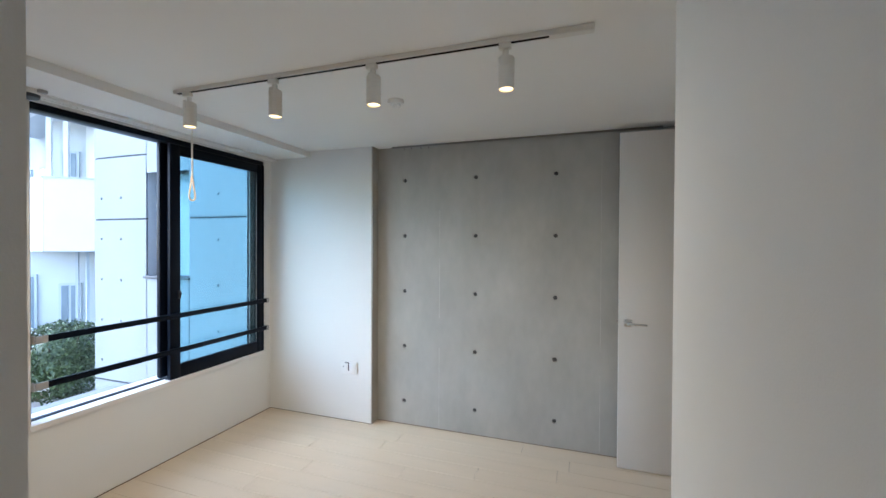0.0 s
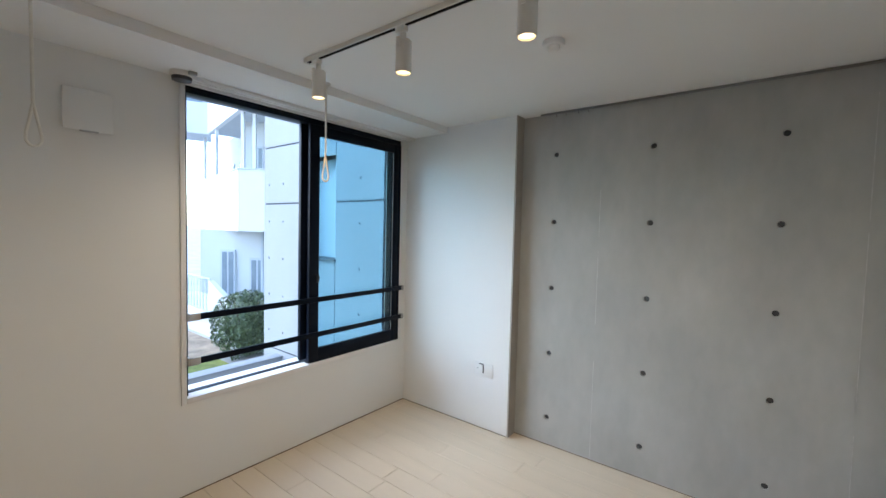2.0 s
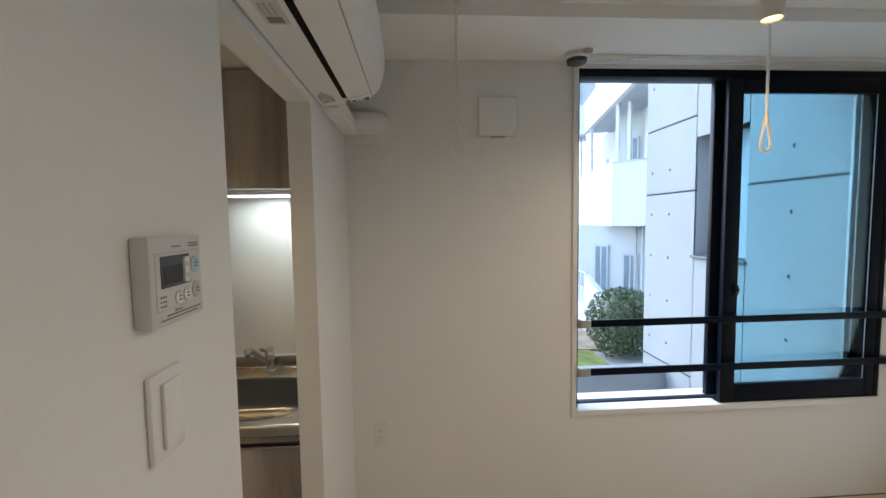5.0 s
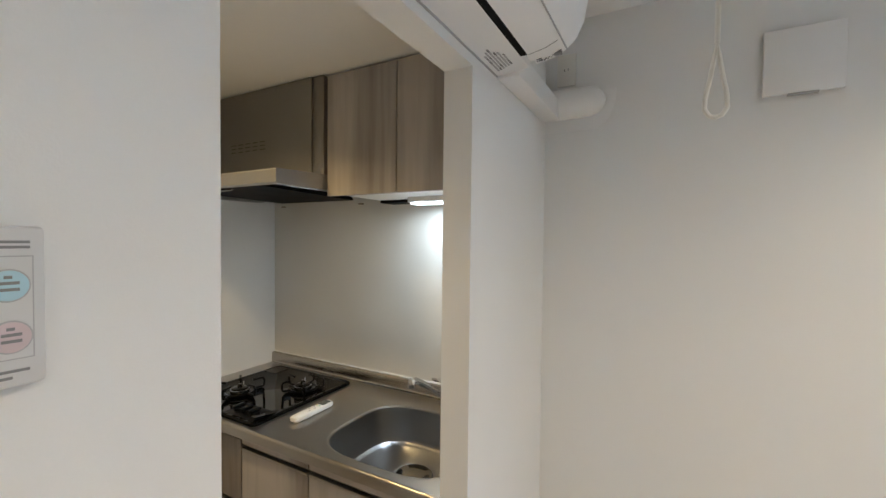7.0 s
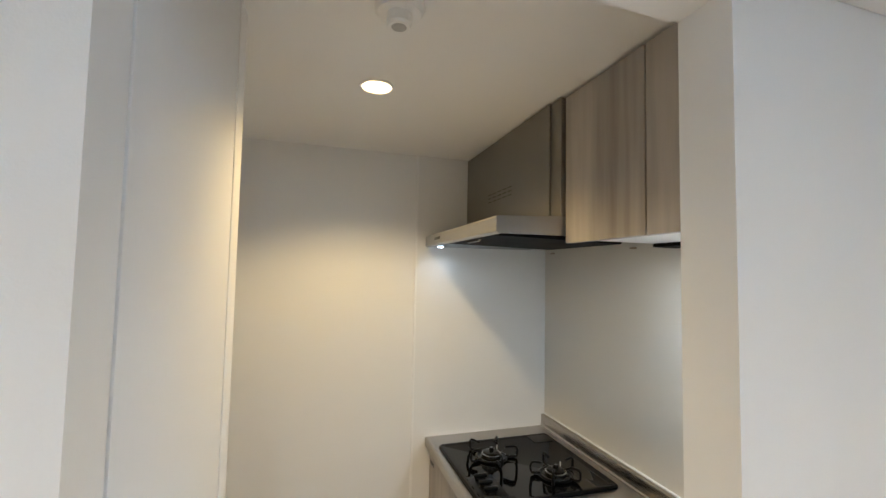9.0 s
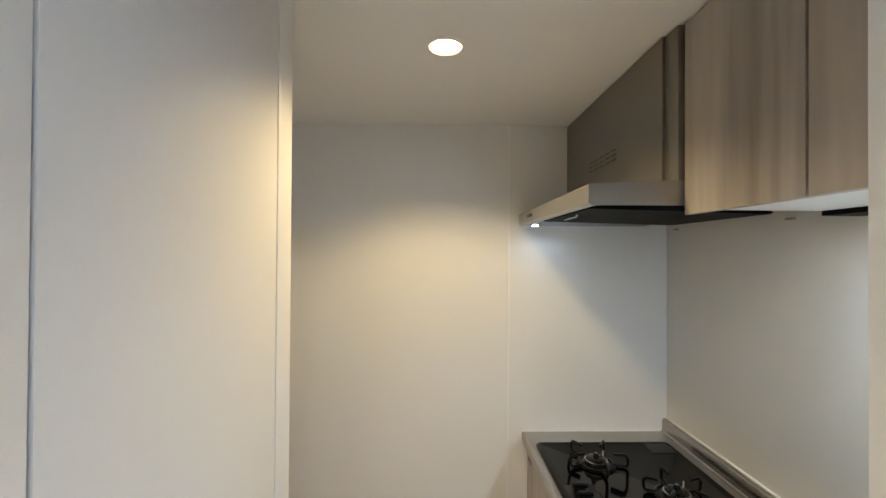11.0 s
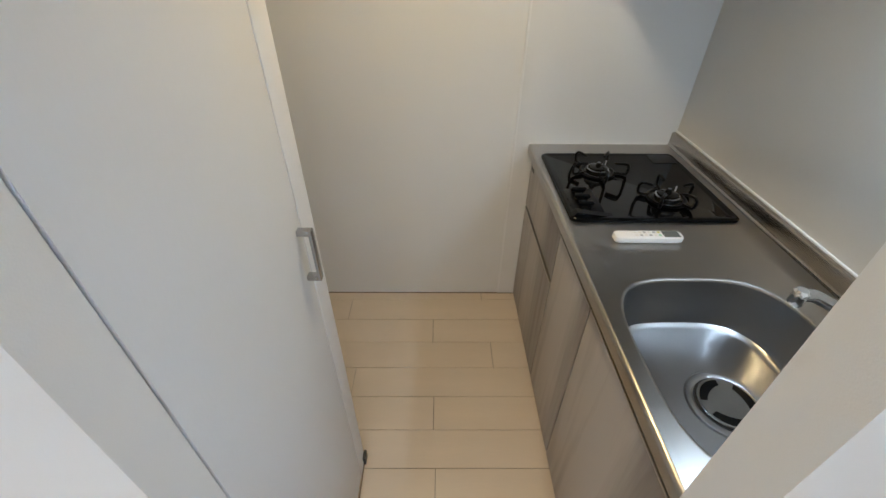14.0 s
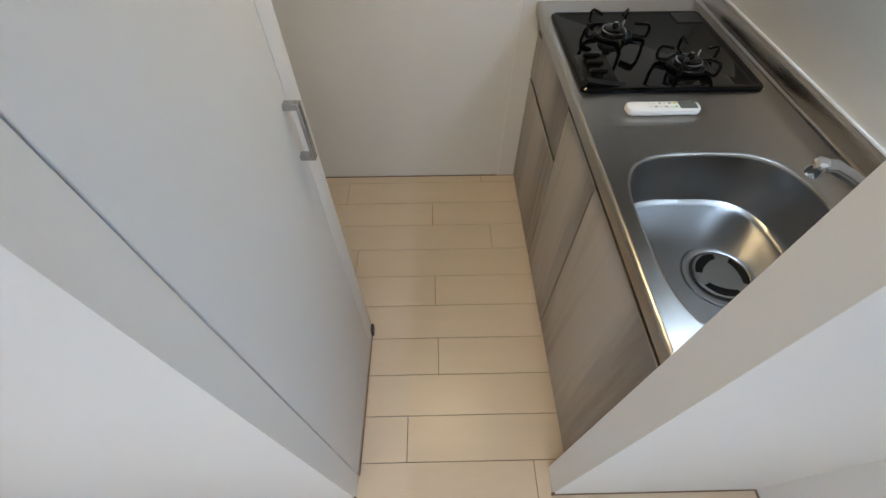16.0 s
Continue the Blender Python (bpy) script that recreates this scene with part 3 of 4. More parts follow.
part("display", boxes((-0.966, -0.894, YF + 0.0006, YF + 0.0016, 1.547, 1.592), bevel=0.0004), mat("slate_display", (0.075, 0.085, 0.105), 0.45, var=0.03), body, "slate grey display window")
part("lcd", boxes((-0.942, -0.900, YF + 0.0016, YF + 0.0022, 1.552, 1.578)), LCD, body, "dark screen")
tb = part("temperature_button", boxes((-0.963, -0.948, YF + 0.0016, YF + 0.0036, 1.549, 1.588), bevel=0.003), PLASTIC, body)
part("arrow", extruded(bmesh.new(), [(-0.960, 1.574), (-0.951, 1.574), (-0.9555, 1.582)], "Y", YF + 0.0034, YF + 0.0040), PINKP, tb)
part("arrow", extruded(bmesh.new(), [(-0.960, 1.563), (-0.951, 1.563), (-0.9555, 1.555)], "Y", YF + 0.0034, YF + 0.0040), CYANP, tb)
for x, z, r, m in ((-0.983, 1.574, 0.0118, CYANP), (-0.984, 1.534, 0.0118, PINKP), (-0.957, 1.531, 0.0090, TRIM), (-0.935, 1.529, 0.0090, TRIM)):
    rim = part("button_ring", turned(bmesh.new(), (x, YF + 0.0006, z), [(r + 0.0012, 0), (r + 0.0012, 0.0008), (r, 0.0012), (0.0, 0.0012)], 24, "Y"), GREYP, body)
    b = part("button", turned(bmesh.new(), (x, YF + 0.0010, z), [(r, 0), (r, 0.0012), (r * 0.8, 0.0018), (0, 0.0018)], 24, "Y"), m, body)
    for k, (a0, a1, dz) in enumerate(((-0.5, 0.5, 0.002), (-0.5, 0.5, -0.003), (-0.15, 0.25, 0.0065))):
        part("print", boxes((x + a0 * r, x + a1 * r, YF + 0.0026, YF + 0.0031, z + dz - 0.0012, z + dz + 0.0012)), INK, body)
for k in range(9):
    part("speaker_hole", boxes((-0.904 + 0.0055 * (k % 3), -0.9018 + 0.0055 * (k % 3), YF + 0.0006, YF + 0.0011, 1.521 + 0.0065 * (k // 3), 1.5232 + 0.0065 * (k // 3))), DARKP, body)
for x0, x1, z in ((-0.948, -0.924, 1.6035), (-0.996, -0.968, 1.6065), (-0.996, -0.968, 1.6025), (-0.945, -0.925, 1.5105), (-0.995, -0.905, 1.506), (-0.985, -0.890, 1.501)):
    part("print", boxes((x0, x1, YF - 0.0005, YF + 0.0004, z, z + 0.0022)), INK, body)
ctl.location, ctl.scale = (-0.915, YO, 1.587), (0.91, 1.0, 0.92)
sw = thing("light_switch", (-0.905, YO, 1.394), "white wide rocker light switch on the wall", "light switch")
part("plate", boxes((-0.960, -0.887, YO, YO + 0.009, 1.323, 1.441), bevel=0.004), PLASTIC, sw)
part("rocker", boxes((-0.948, -0.905, YO + 0.009, YO + 0.015, 1.337, 1.427), bevel=0.0025), PLASTIC, sw)

# ---- air conditioner ----
AX0, AX1 = -1.968, -1.150
ac = thing("air_conditioner", ((AX0 + AX1) / 2, YO, 2.075), "white wall air conditioner above the kitchen opening", "air conditioner")
prof = [(YO, 2.074), (0.600, 2.080), (0.624, 2.084), (0.628, 2.098), (0.642, 2.100), (0.646, 2.088), (0.690, 2.096), (0.722, 2.110), (0.748, 2.134), (0.766, 2.172), (0.775, 2.225), (0.773, 2.300), (0.764, 2.362), (0.745, 2.388), (YO, 2.394)]
acb = part("body", extruded(bmesh.new(), prof, "X", AX0, AX1), PLASTIC, ac)
# too shallow to darken by itself, so the slot's shade is painted black
part("outlet_slot_shade", boxes((AX0 + 0.075, AX1 - 0.085, 0.6245, 0.6425, 2.0835, 2.0945)), DARKM, acb, "black fill for the shade in the air slot")
part("flap", extruded(bmesh.new(), [(0.643, 2.0835), (0.690, 2.0930), (0.7175, 2.1050), (0.7160, 2.1080), (0.688, 2.0985), (0.643, 2.0905)], "X", AX0 + 0.075, AX1 - 0.085), PLASTIC, acb, "white swing flap")
part("front_seam", boxes((AX0 + 0.002, AX1 - 0.002, 0.7235, 0.7262, 2.1095, 2.1128)), GREYP, acb)
# thin grey strip painted for the shadow line along the wall
part("back_shadow_line", boxes((AX0 + 0.004, AX1 - 0.004, YO, YO + 0.004, 2.071, 2.075)), GREYP, acb)
def under(y):
    """Height of the underside at y."""
    return 2.074 + (y - YO) / 0.068 * 0.006


rng = random.Random(11)
for r in range(6):
    x0, y0 = -1.935 + 0.004 * r, 0.548 + 0.0085 * r
    while x0 < -1.815 - 0.012 * abs(r - 2):
        w = rng.uniform(0.005, 0.016)
        part("label_print", boxes((x0, x0 + w, y0, y0 + 0.0052, under(y0 + 0.003) - 0.001, under(y0 + 0.003) + 0.001)), GREYP if rng.random() < 0.75 else INK, acb)
        x0 += w + 0.003
part("label", boxes((-1.320, -1.215, 0.562, 0.612, under(0.587) - 0.0032, under(0.587) + 0.003)), PALEP, acb, "pale grey rating sticker")
part("label_print", boxes((-1.312, -1.285, 0.570, 0.604, under(0.587) - 0.0038, under(0.587))), INK, acb)
for k in range(3):
    part("label_print", boxes((-1.276, -1.228, 0.570 + 0.012 * k, 0.575 + 0.012 * k, under(0.587) - 0.0038, under(0.587))), GREYP, acb)
for k in range(6):
    x0 = -1.960 + 0.006 * (k % 2)
    part("print_mark", boxes((x0, x0 + 0.004, 0.668 + 0.0045 * k, 0.671 + 0.0045 * k, 2.0895 + 0.0012 * k, 2.0975 + 0.0012 * k)), INK, acb)
part("flap_seam", extruded(bmesh.new(), [(0.643, 2.0832), (0.690, 2.0922), (0.7175, 2.1042), (0.7160, 2.1080), (0.688, 2.0985), (0.643, 2.0905)], "X", AX0 + 0.0735, AX0 + 0.0755), INK, acb)
for x in (-1.955, -1.945):
    part("print_mark", boxes((x, x + 0.003, 0.650, 0.665, 2.0885, 2.0945)), DARKP, acb)
part("print_mark", boxes((-1.962, -1.948, 0.694, 0.714, 2.0975, 2.1075)), INK, acb)
duct = thing("pipe_cover", (-2.40, 0.60, 2.045), "white plastic pipe cover turning the corner", "pipe cover")
part("straight_cover", boxes((-2.440, AX0 + 0.002, YO, YO + 0.066, 2.066, 2.138), bevel=0.006), PLASTIC, duct)
bend = [(0.0, 0.002), (0.053, 0.004), (0.055, 0.080), (0.054, 0.090), (0.053, 0.165)] + [(0.053 * math.cos(a), 0.165 + 0.060 * math.sin(a)) for a in (0.3, 0.6, 0.9, 1.2, 1.4)] + [(0.0, 0.225)]
eb = turned(bmesh.new(), (XW + 0.030, YO, 2.125), bend, 32, "Y")
part("elbow", eb, PLASTIC, duct, "rounded elbow into the wall")
part("flange", extruded(bmesh.new(), [(YO + 0.001, 2.030), (0.722, 2.030), (0.765, 2.060), (0.788, 2.118), (0.792, 2.170), (YO + 0.001, 2.170)], "X", XW, XW + 0.003), PLASTIC, duct, "thin white sealing sheet on the wall")

# ---- kitchen ----
structure("trim_kitchen_end_panel", boxes((XW, -1.776, YE, YE + 0.004, 0.0, KZ)), PANELW, "glossy white kitchen wall panel", "wall panel")
structure("trim_kitchen_back_panel", boxes((XW, XW + 0.006, YE + 0.004, YI, 0.86, KZ)), PANELG, "pearl grey kitchen wall panel behind the sink", "wall panel")
structure("trim_panel_joint", boxes((-1.782, -1.772, YE, YE + 0.006, 0.0, KZ)), PLASTIC, "white joint strip of the wall panel", "trim")
BX = XW + 0.006
TOP, CF = 0.900, -1.840
# base units
base = [(YE + 0.004, -0.452, "drawer"), (-0.448, -0.096, "door"), (-0.092, YI - 0.002, "door")]
for y0, y1, kind in base:
    c = thing("base_cabinet", (-2.15, (y0 + y1) / 2, 0), "grey oak base cabinet with steel grip edge" if kind == "door" else "grey oak stove cabinet with two fronts", "cabinet", "base cabinets")
    part("body", boxes((BX, -1.884, y0, y1, 0.0, 0.86 if kind == "drawer" else 0.70), (-1.894, -1.884, y0, y1, 0.70, 0.86)), WOODB, c)
    part("plinth", boxes((-1.884, -1.876, y0, y1, 0.0, 0.012)), WOODB, c)
    fronts = [(0.597, 0.838), (0.014, 0.572)] if kind == "drawer" else [(0.014, 0.800)]
    for z0, z1 in fronts:
        cuts = [(y0 + 0.002, y1 - 0.002)]
        for a, b in cuts:
            f = part("front", boxes((-1.884, -1.864, a, b, z0, z1), bevel=0.001), WOOD, c)
            if kind == "door" or z0 < 0.3:
                part("grip_edge", boxes((-1.882, -1.862, a, b, z1 + 0.002, z1 + 0.010), bevel=0.001), STEEL, f, "steel grip edge")
    # dark strip that puts the shade inside the grip groove into colour
    part("groove_shade", boxes((-1.884, -1.880, y0, y1, 0.572, 0.597) if kind == "drawer" else (-1.884, -1.880, y0, y1, 0.808, 0.824)), DARKP, c)
    if kind == "door":
        part("top_rail", boxes((-1.884, -1.866, y0, y1, 0.824, 0.856)), WOOD, c)
    if kind == "drawer":
        part("vent_notch", boxes((-1.866, -1.8632, y0 + 0.02, y0 + 0.075, 0.786, 0.802)), DARKP, c)
# worktop with the sink let in
CX, CY, HA, HB = -2.110, 0.150, 0.221, 0.257
SEG = 64


def bowl_ring(k, z, e=3.5):
    out = []
    for i in range(SEG):
        t = 2 * math.pi * (i + 0.5) / SEG
        c, s = math.cos(t), math.sin(t)
        g = (abs(c) ** e + abs(s) ** e) ** (-1 / e)
        out.append((CX + HA * k * g * c, CY + HB * k * g * s, z))
    return out


def stitch(bm, loops):
    rings = [[bm.verts.new(p) for p in loop] for loop in loops]
    for q, r in zip(rings, rings[1:]):
        for i in range(SEG):
            j = (i + 1) % SEG
            bm.faces.new((q[i], q[j], r[j], r[i]))
    return rings


wt = thing("worktop", (-2.15, -0.29, 0.86), "brushed stainless steel worktop with upstand", "worktop")
bm = bmesh.new()
X0, X1, Y0, Y1 = -2.452, CF - 0.010, CY - HB - 0.04, YI - 0.001
outer = []
for i in range(SEG):
    t = 2 * math.pi * (i + 0.5) / SEG
    c, s = math.cos(t), math.sin(t)
    lim = []
    if abs(c) > 1e-6:
        lim.append(((X1 if c > 0 else X0) - CX) / c)
    if abs(s) > 1e-6:
        lim.append(((Y1 if s > 0 else Y0) - CY) / s)
    g = min(lim)
    outer.append([CX + g * c, CY + g * s, TOP])
for cx, cy in ((X0, Y0), (X0, Y1), (X1, Y0), (X1, Y1)):
    near = min(outer, key=lambda p: (p[0] - cx) ** 2 + (p[1] - cy) ** 2)
    near[0], near[1] = cx, cy
stitch(bm, [outer, bowl_ring(1.060, TOP), bowl_ring(1.045, TOP), bowl_ring(1.035, TOP), bowl_ring(1.02, TOP - 0.0006), bowl_ring(1.006, TOP - 0.003), bowl_ring(0.998, TOP - 0.008)])
bm.faces.new([bm.verts.new(p) for p in ((X0, YE + 0.005, TOP), (X1, YE + 0.005, TOP), (X1, Y0, TOP), (X0, Y0, TOP))])
part("top_sheet", bm, STEEL, wt)
front = [(CF - 0.010, TOP)] + [(CF - 0.010 + 0.011 * math.sin(a), TOP - 0.011 + 0.011 * math.cos(a)) for a in (0.4, 0.8, 1.2, 1.57)] + [(CF + 0.001, 0.862), (CF - 0.006, 0.856), (CF - 0.020, 0.856), (CF - 0.020, TOP - 0.004)]
part("front_lip", extruded(bmesh.new(), front, "Y", YE + 0.005, YI - 0.001), STEEL, wt, "rolled steel front edge")
part("upstand", extruded(bmesh.new(), [(BX, 0.86), (-2.450, 0.86), (-2.450, TOP + 0.0004), (-2.4540, TOP + 0.0014), (-2.4575, TOP + 0.0042), (-2.4595, TOP + 0.008), (-2.4600, TOP + 0.012), (-2.4605, 0.950), (-2.463, 0.955), (BX, 0.957)], "Y", YE + 0.005, YI - 0.001), UPST, wt, "steel upstand along the wall")
part("caulk", boxes((BX, BX + 0.007, YE + 0.005, YI - 0.001, 0.957, 0.962), (BX, CF, YE + 0.004, YE + 0.009, TOP, TOP + 0.005)), PLASTIC, wt, "white sealant line")
bm = bmesh.new()
rings = stitch(bm, [bowl_ring(0.998, TOP - 0.008), bowl_ring(0.992, TOP - 0.018), bowl_ring(0.970, 0.800), bowl_ring(0.955, 0.768), bowl_ring(0.935, 0.753), bowl_ring(0.895, 0.745), bowl_ring(0.86, 0.7435), bowl_ring(0.70, 0.7415, 3.3), bowl_ring(0.40, 0.739, 2.8)])
bm.faces.new(rings[-1])
sink = part("sink_bowl", bm, BOWL, wt, "deep stainless steel sink bowl")
DCX, DCY, DZ0 = -2.130, 0.160, 0.7395
part("drain_flange", turned(bmesh.new(), (DCX, DCY, DZ0), [(0.094, 0.0), (0.091, 0.004), (0.080, 0.005), (0.074, 0.002), (0.073, -0.004)], 40), BOWL, sink)
part("drain_gap", turned(bmesh.new(), (DCX, DCY, DZ0 + 0.001), [(0.0735, 0), (0.0, 0)], 32), DARKP, sink)
slots = []
for k in range(3):
    a0 = 0.5 + k * 2 * math.pi / 3
    for w, (r0, r1) in enumerate(((0.047, 0.062), )):
        arc = [(DCX + r1 * math.cos(a0 + t), DCY + r1 * math.sin(a0 + t)) for t in [1.45 * i / 8 for i in range(9)]] + [(DCX + (r0 - 0.006 * math.sin(math.pi * i / 8)) * math.cos(a0 + 1.45 * i / 8), DCY + (r0 - 0.006 * math.sin(math.pi * i / 8)) * math.sin(a0 + 1.45 * i / 8)) for i in range(8, -1, -1)]
        slots.append(extruded(bmesh.new(), arc, "Z", DZ0 + 0.0090, DZ0 + 0.0098))
lid = part("drain_lid", turned(bmesh.new(), (DCX, DCY, DZ0), [(0.069, 0.002), (0.069, 0.007), (0.0672, 0.0089), (0.066, 0.0090), (0.060, 0.0090), (0.0, 0.0090)], 40), LIDM, sink, "polished drain lid")
for one in slots:
    part("drain_slot", one, ENAMEL, lid)

# tap
TX, TY2 = -2.412, 0.142
tap = thing("kitchen_tap", (TX, TY2, TOP), "chrome single lever kitchen tap with a rising spout", "tap")
part("base", turned(bmesh.new(), (TX, TY2, TOP), [(0.0, 0), (0.026, 0), (0.026, 0.006), (0.0225, 0.010), (0.0215, 0.060), (0.0225, 0.064), (0.0225, 0.100), (0.020, 0.108), (0.0, 0.110)], 28), CHROME, tap)
part("collar", turned(bmesh.new(), (TX, TY2, TOP + 0.060), [(0.0226, 0), (0.0238, 0.002), (0.0238, 0.008), (0.0226, 0.010)], 28), SATIN, tap)
lever = part("lever", extruded(bmesh.new(), [(TX - 0.022, TOP + 0.104), (TX + 0.022, TOP + 0.102), (TX + 0.070, TOP + 0.122), (TX + 0.100, TOP + 0.139), (TX + 0.098, TOP + 0.146), (TX + 0.060, TOP + 0.135), (TX + 0.012, TOP + 0.124), (TX - 0.018, TOP + 0.122)], "Y", TY2 - 0.013, TY2 + 0.013), CHROME, tap)
spout = part("spout", tube(bmesh.new(), [(TX + 0.010, TY2, TOP + 0.042), (TX + 0.040, TY2 + 0.002, TOP + 0.060), (TX + 0.130, TY2 + 0.006, TOP + 0.113), (TX + 0.220, TY2 + 0.010, TOP + 0.166), (TX + 0.262, TY2 + 0.012, TOP + 0.188), (TX + 0.284, TY2 + 0.013, TOP + 0.190)], 0.0125, 18), SATIN, tap)
part("spout_tip", turned(bmesh.new(), (TX + 0.290, TY2 + 0.013, TOP + 0.164), [(0.0, 0.004), (0.011, 0.004), (0.0135, 0.008), (0.0135, 0.034), (0.010, 0.039), (0, 0.040)], 20), CHROME, spout)

# gas stove
SX0, SX1, SY0, SY1 = -2.412, -1.866, -0.896, -0.383
stove = thing("gas_stove", (-2.14, -0.64, TOP), "black glass two burner gas stove set in the worktop", "stove")


def rounded(x0, x1, y0, y1, r, n=6):
    out = []
    for cx, cy, a in ((x1 - r, y1 - r, 0), (x0 + r, y1 - r, 90), (x0 + r, y0 + r, 180), (x1 - r, y0 + r, 270)):
        for k in range(n + 1):
            t = radians(a + 90 * k / n)
            out.append((cx + r * math.cos(t), cy + r * math.sin(t)))
    return out


bm = bmesh.new()
lo = [bm.verts.new((x, y, TOP)) for x, y in rounded(SX0, SX1, SY0, SY1, 0.022)]
m1 = [bm.verts.new((x, y, TOP + 0.008)) for x, y in rounded(SX0, SX1, SY0, SY1, 0.022)]
m2 = [bm.verts.new((x, y, TOP + 0.013)) for x, y in rounded(SX0 + 0.006, SX1 - 0.006, SY0 + 0.006, SY1 - 0.006, 0.018)]
m3 = [bm.verts.new((x, y, TOP + 0.0125)) for x, y in rounded(SX0 + 0.018, SX1 - 0.018, SY0 + 0.018, SY1 - 0.018, 0.014)]
m4 = [bm.verts.new((x, y, TOP + 0.0105)) for x, y in rounded(SX0 + 0.024, SX1 - 0.024, SY0 + 0.024, SY1 - 0.024, 0.012)]
for q, r in ((lo, m1), (m1, m2), (m2, m3), (m3, m4)):
    for i in range(len(q)):
        bm.faces.new((q[i], q[(i + 1) % len(q)], r[(i + 1) % len(q)], r[i]))
bm.faces.new(m4)
top = part("glass_top", bm, GLASSB, stove, "glossy black glass top")
part("control_panel", boxes((-1.985, -1.880, -0.585, -0.405, TOP + 0.0106, TOP + 0.0125), bevel=0.0008), ENAMEL, top)
part("control_wedge", extruded(bmesh.new(), [(-1.872, TOP + 0.0105), (-2.005, TOP + 0.0105), (-1.975, TOP + 0.014), (-1.885, TOP + 0.028)], "Y", -0.424, -0.398), GLASSB, top)
for y in (-0.556, -0.508, -0.460):
    k = part("knob", turned(bmesh.new(), (-1.930, y, TOP + 0.0120), [(0.021, 0), (0.0205, 0.006), (0.019, 0.009), (0, 0.0095)], 22), ENAMEL, stove)
    g = boxes((-1.956, -1.904, y - 0.009, y + 0.009, TOP + 0.021, TOP + 0.034), bevel=0.005)
    part("grip", g, ENAMEL, k)
part("oven_vent", boxes((-2.395, -2.30, -0.88, -0.80, TOP + 0.0112, TOP + 0.0125)), ENAMEL, top)


def burner(cx, cy, turn, r):
    z = TOP + 0.011
    b = part("burner", turned(bmesh.new(), (cx, cy, z), [(0.052, 0), (0.050, 0.004), (0.040, 0.006), (0.038, 0.016), (0.034, 0.018), (0.034, 0.022), (0.028, 0.025), (0.010, 0.026), (0.009, 0.036), (0.0, 0.037)], 32), BURNM, stove)
    part("burner_ring", turned(bmesh.new(), (cx, cy, z + 0.012), [(0.041, 0), (0.041, 0.004), (0.036, 0.006)], 32), SATIN, b)
    part("sensor", turned(bmesh.new(), (cx, cy, z + 0.026), [(0.006, 0), (0.006, 0.014), (0.0, 0.015)], 12), SATIN, b)
    part("igniter", tube(bmesh.new(), [(cx - 0.034, cy - 0.022, z), (cx - 0.036, cy - 0.024, z + 0.036)], 0.0024, 8), GREYP, b)
    part("spill_ring", turned(bmesh.new(), (cx, cy, z), [(0.066, 0.0), (0.067, 0.004), (0.060, 0.007), (0.050, 0.003)], 32), ENAMEL, b)
    for k in range(5):
        a = turn + 2 * math.pi * k / 5
        c, s = math.cos(a), math.sin(a)
        pts = [(cx + c * rr, cy + s * rr, z + h) for rr, h in ((0.058, 0.006), (r - 0.006, 0.005), (r + 0.004, 0.008), (r + 0.008, 0.018), (r + 0.008, 0.036), (r + 0.001, 0.045), (r - 0.010, 0.046), (0.056, 0.043))]
        part("pan_support", tube(bmesh.new(), pts, 0.0052, 8), ENAMEL, b)


burner(-2.048, -0.722, 0.3, 0.100)
burner(-2.225, -0.516, 0.9, 0.088)

# remote control lying on the worktop
rc = thing("remote_control", (-2.07, -0.288, TOP), "white air conditioner remote control on the worktop", "remote control")
bm = bmesh.new()
loops = [[bm.verts.new((x, y, TOP + z)) for x, y in rounded(-2.172 + i, -1.966 - i, -0.312 + i, -0.266 - i, r)] for i, z, r in ((0.004, 0.001, 0.014), (0.0, 0.006, 0.018), (0.0, 0.015, 0.018), (0.002, 0.019, 0.016), (0.006, 0.021, 0.012))]
for q, r in zip(loops, loops[1:]):
    for i in range(len(q)):
        bm.faces.new((q[i], q[(i + 1) % len(q)], r[(i + 1) % len(q)], r[i]))
bm.faces.new(loops[-1])
bm.faces.new(loops[0][::-1])
part("shell", bm, PLASTIC, rc)
part("screen", boxes((-2.160, -2.112, -0.305, -0.273, TOP + 0.0205, TOP + 0.0216)), mat("grey_lcd", (0.13, 0.14, 0.135), 0.25, var=0.03), rc, "dark grey screen")
YELLOWP = mat("yellow_button", (0.75, 0.70, 0.15), 0.4)
GREENP = mat("green_button", (0.25, 0.60, 0.35), 0.4)
for k in range(12):
    x, y = -2.106 + 0.014 * (k % 6), -0.302 + 0.016 * (k // 6)
    part("button", boxes((x, x + 0.008, y, y + 0.007, TOP + 0.0205, TOP + 0.0220), bevel=0.0008), (YELLOWP, GREYP, IVORY, GREYP, IVORY, IVORY, GREENP, IVORY, GREYP, IVORY, GREYP, IVORY)[k], rc)

# upper cabinets
for y0, y1 in ((-0.195, 0.128), (0.131, YI - 0.003)):
    c = thing("upper_cabinet", (-2.27, (y0 + y1) / 2, 1.783), "grey oak wall cabinet above the sink", "cabinet", "upper cabinets")
    part("body", boxes((BX, -2.070, y0, y1, 1.788, KZ - 0.006)), TRIM, c)
    part("door", boxes((-2.070, -2.050, y0 + 0.001, y1 - 0.001, 1.776, KZ - 0.010), bevel=0.0012), WOOD, c, "grey oak veneer door")
    part("back_strip", boxes((BX, -2.385, y0 + 0.001, y1 - 0.001, 1.776, 1.788)), DARKM, c, "dark strip under the back edge")
lightb = thing("under_cabinet_lamp", (-2.32, 0.26, 1.788), "slim white lamp, lit, under the wall cabinet", "lamp")
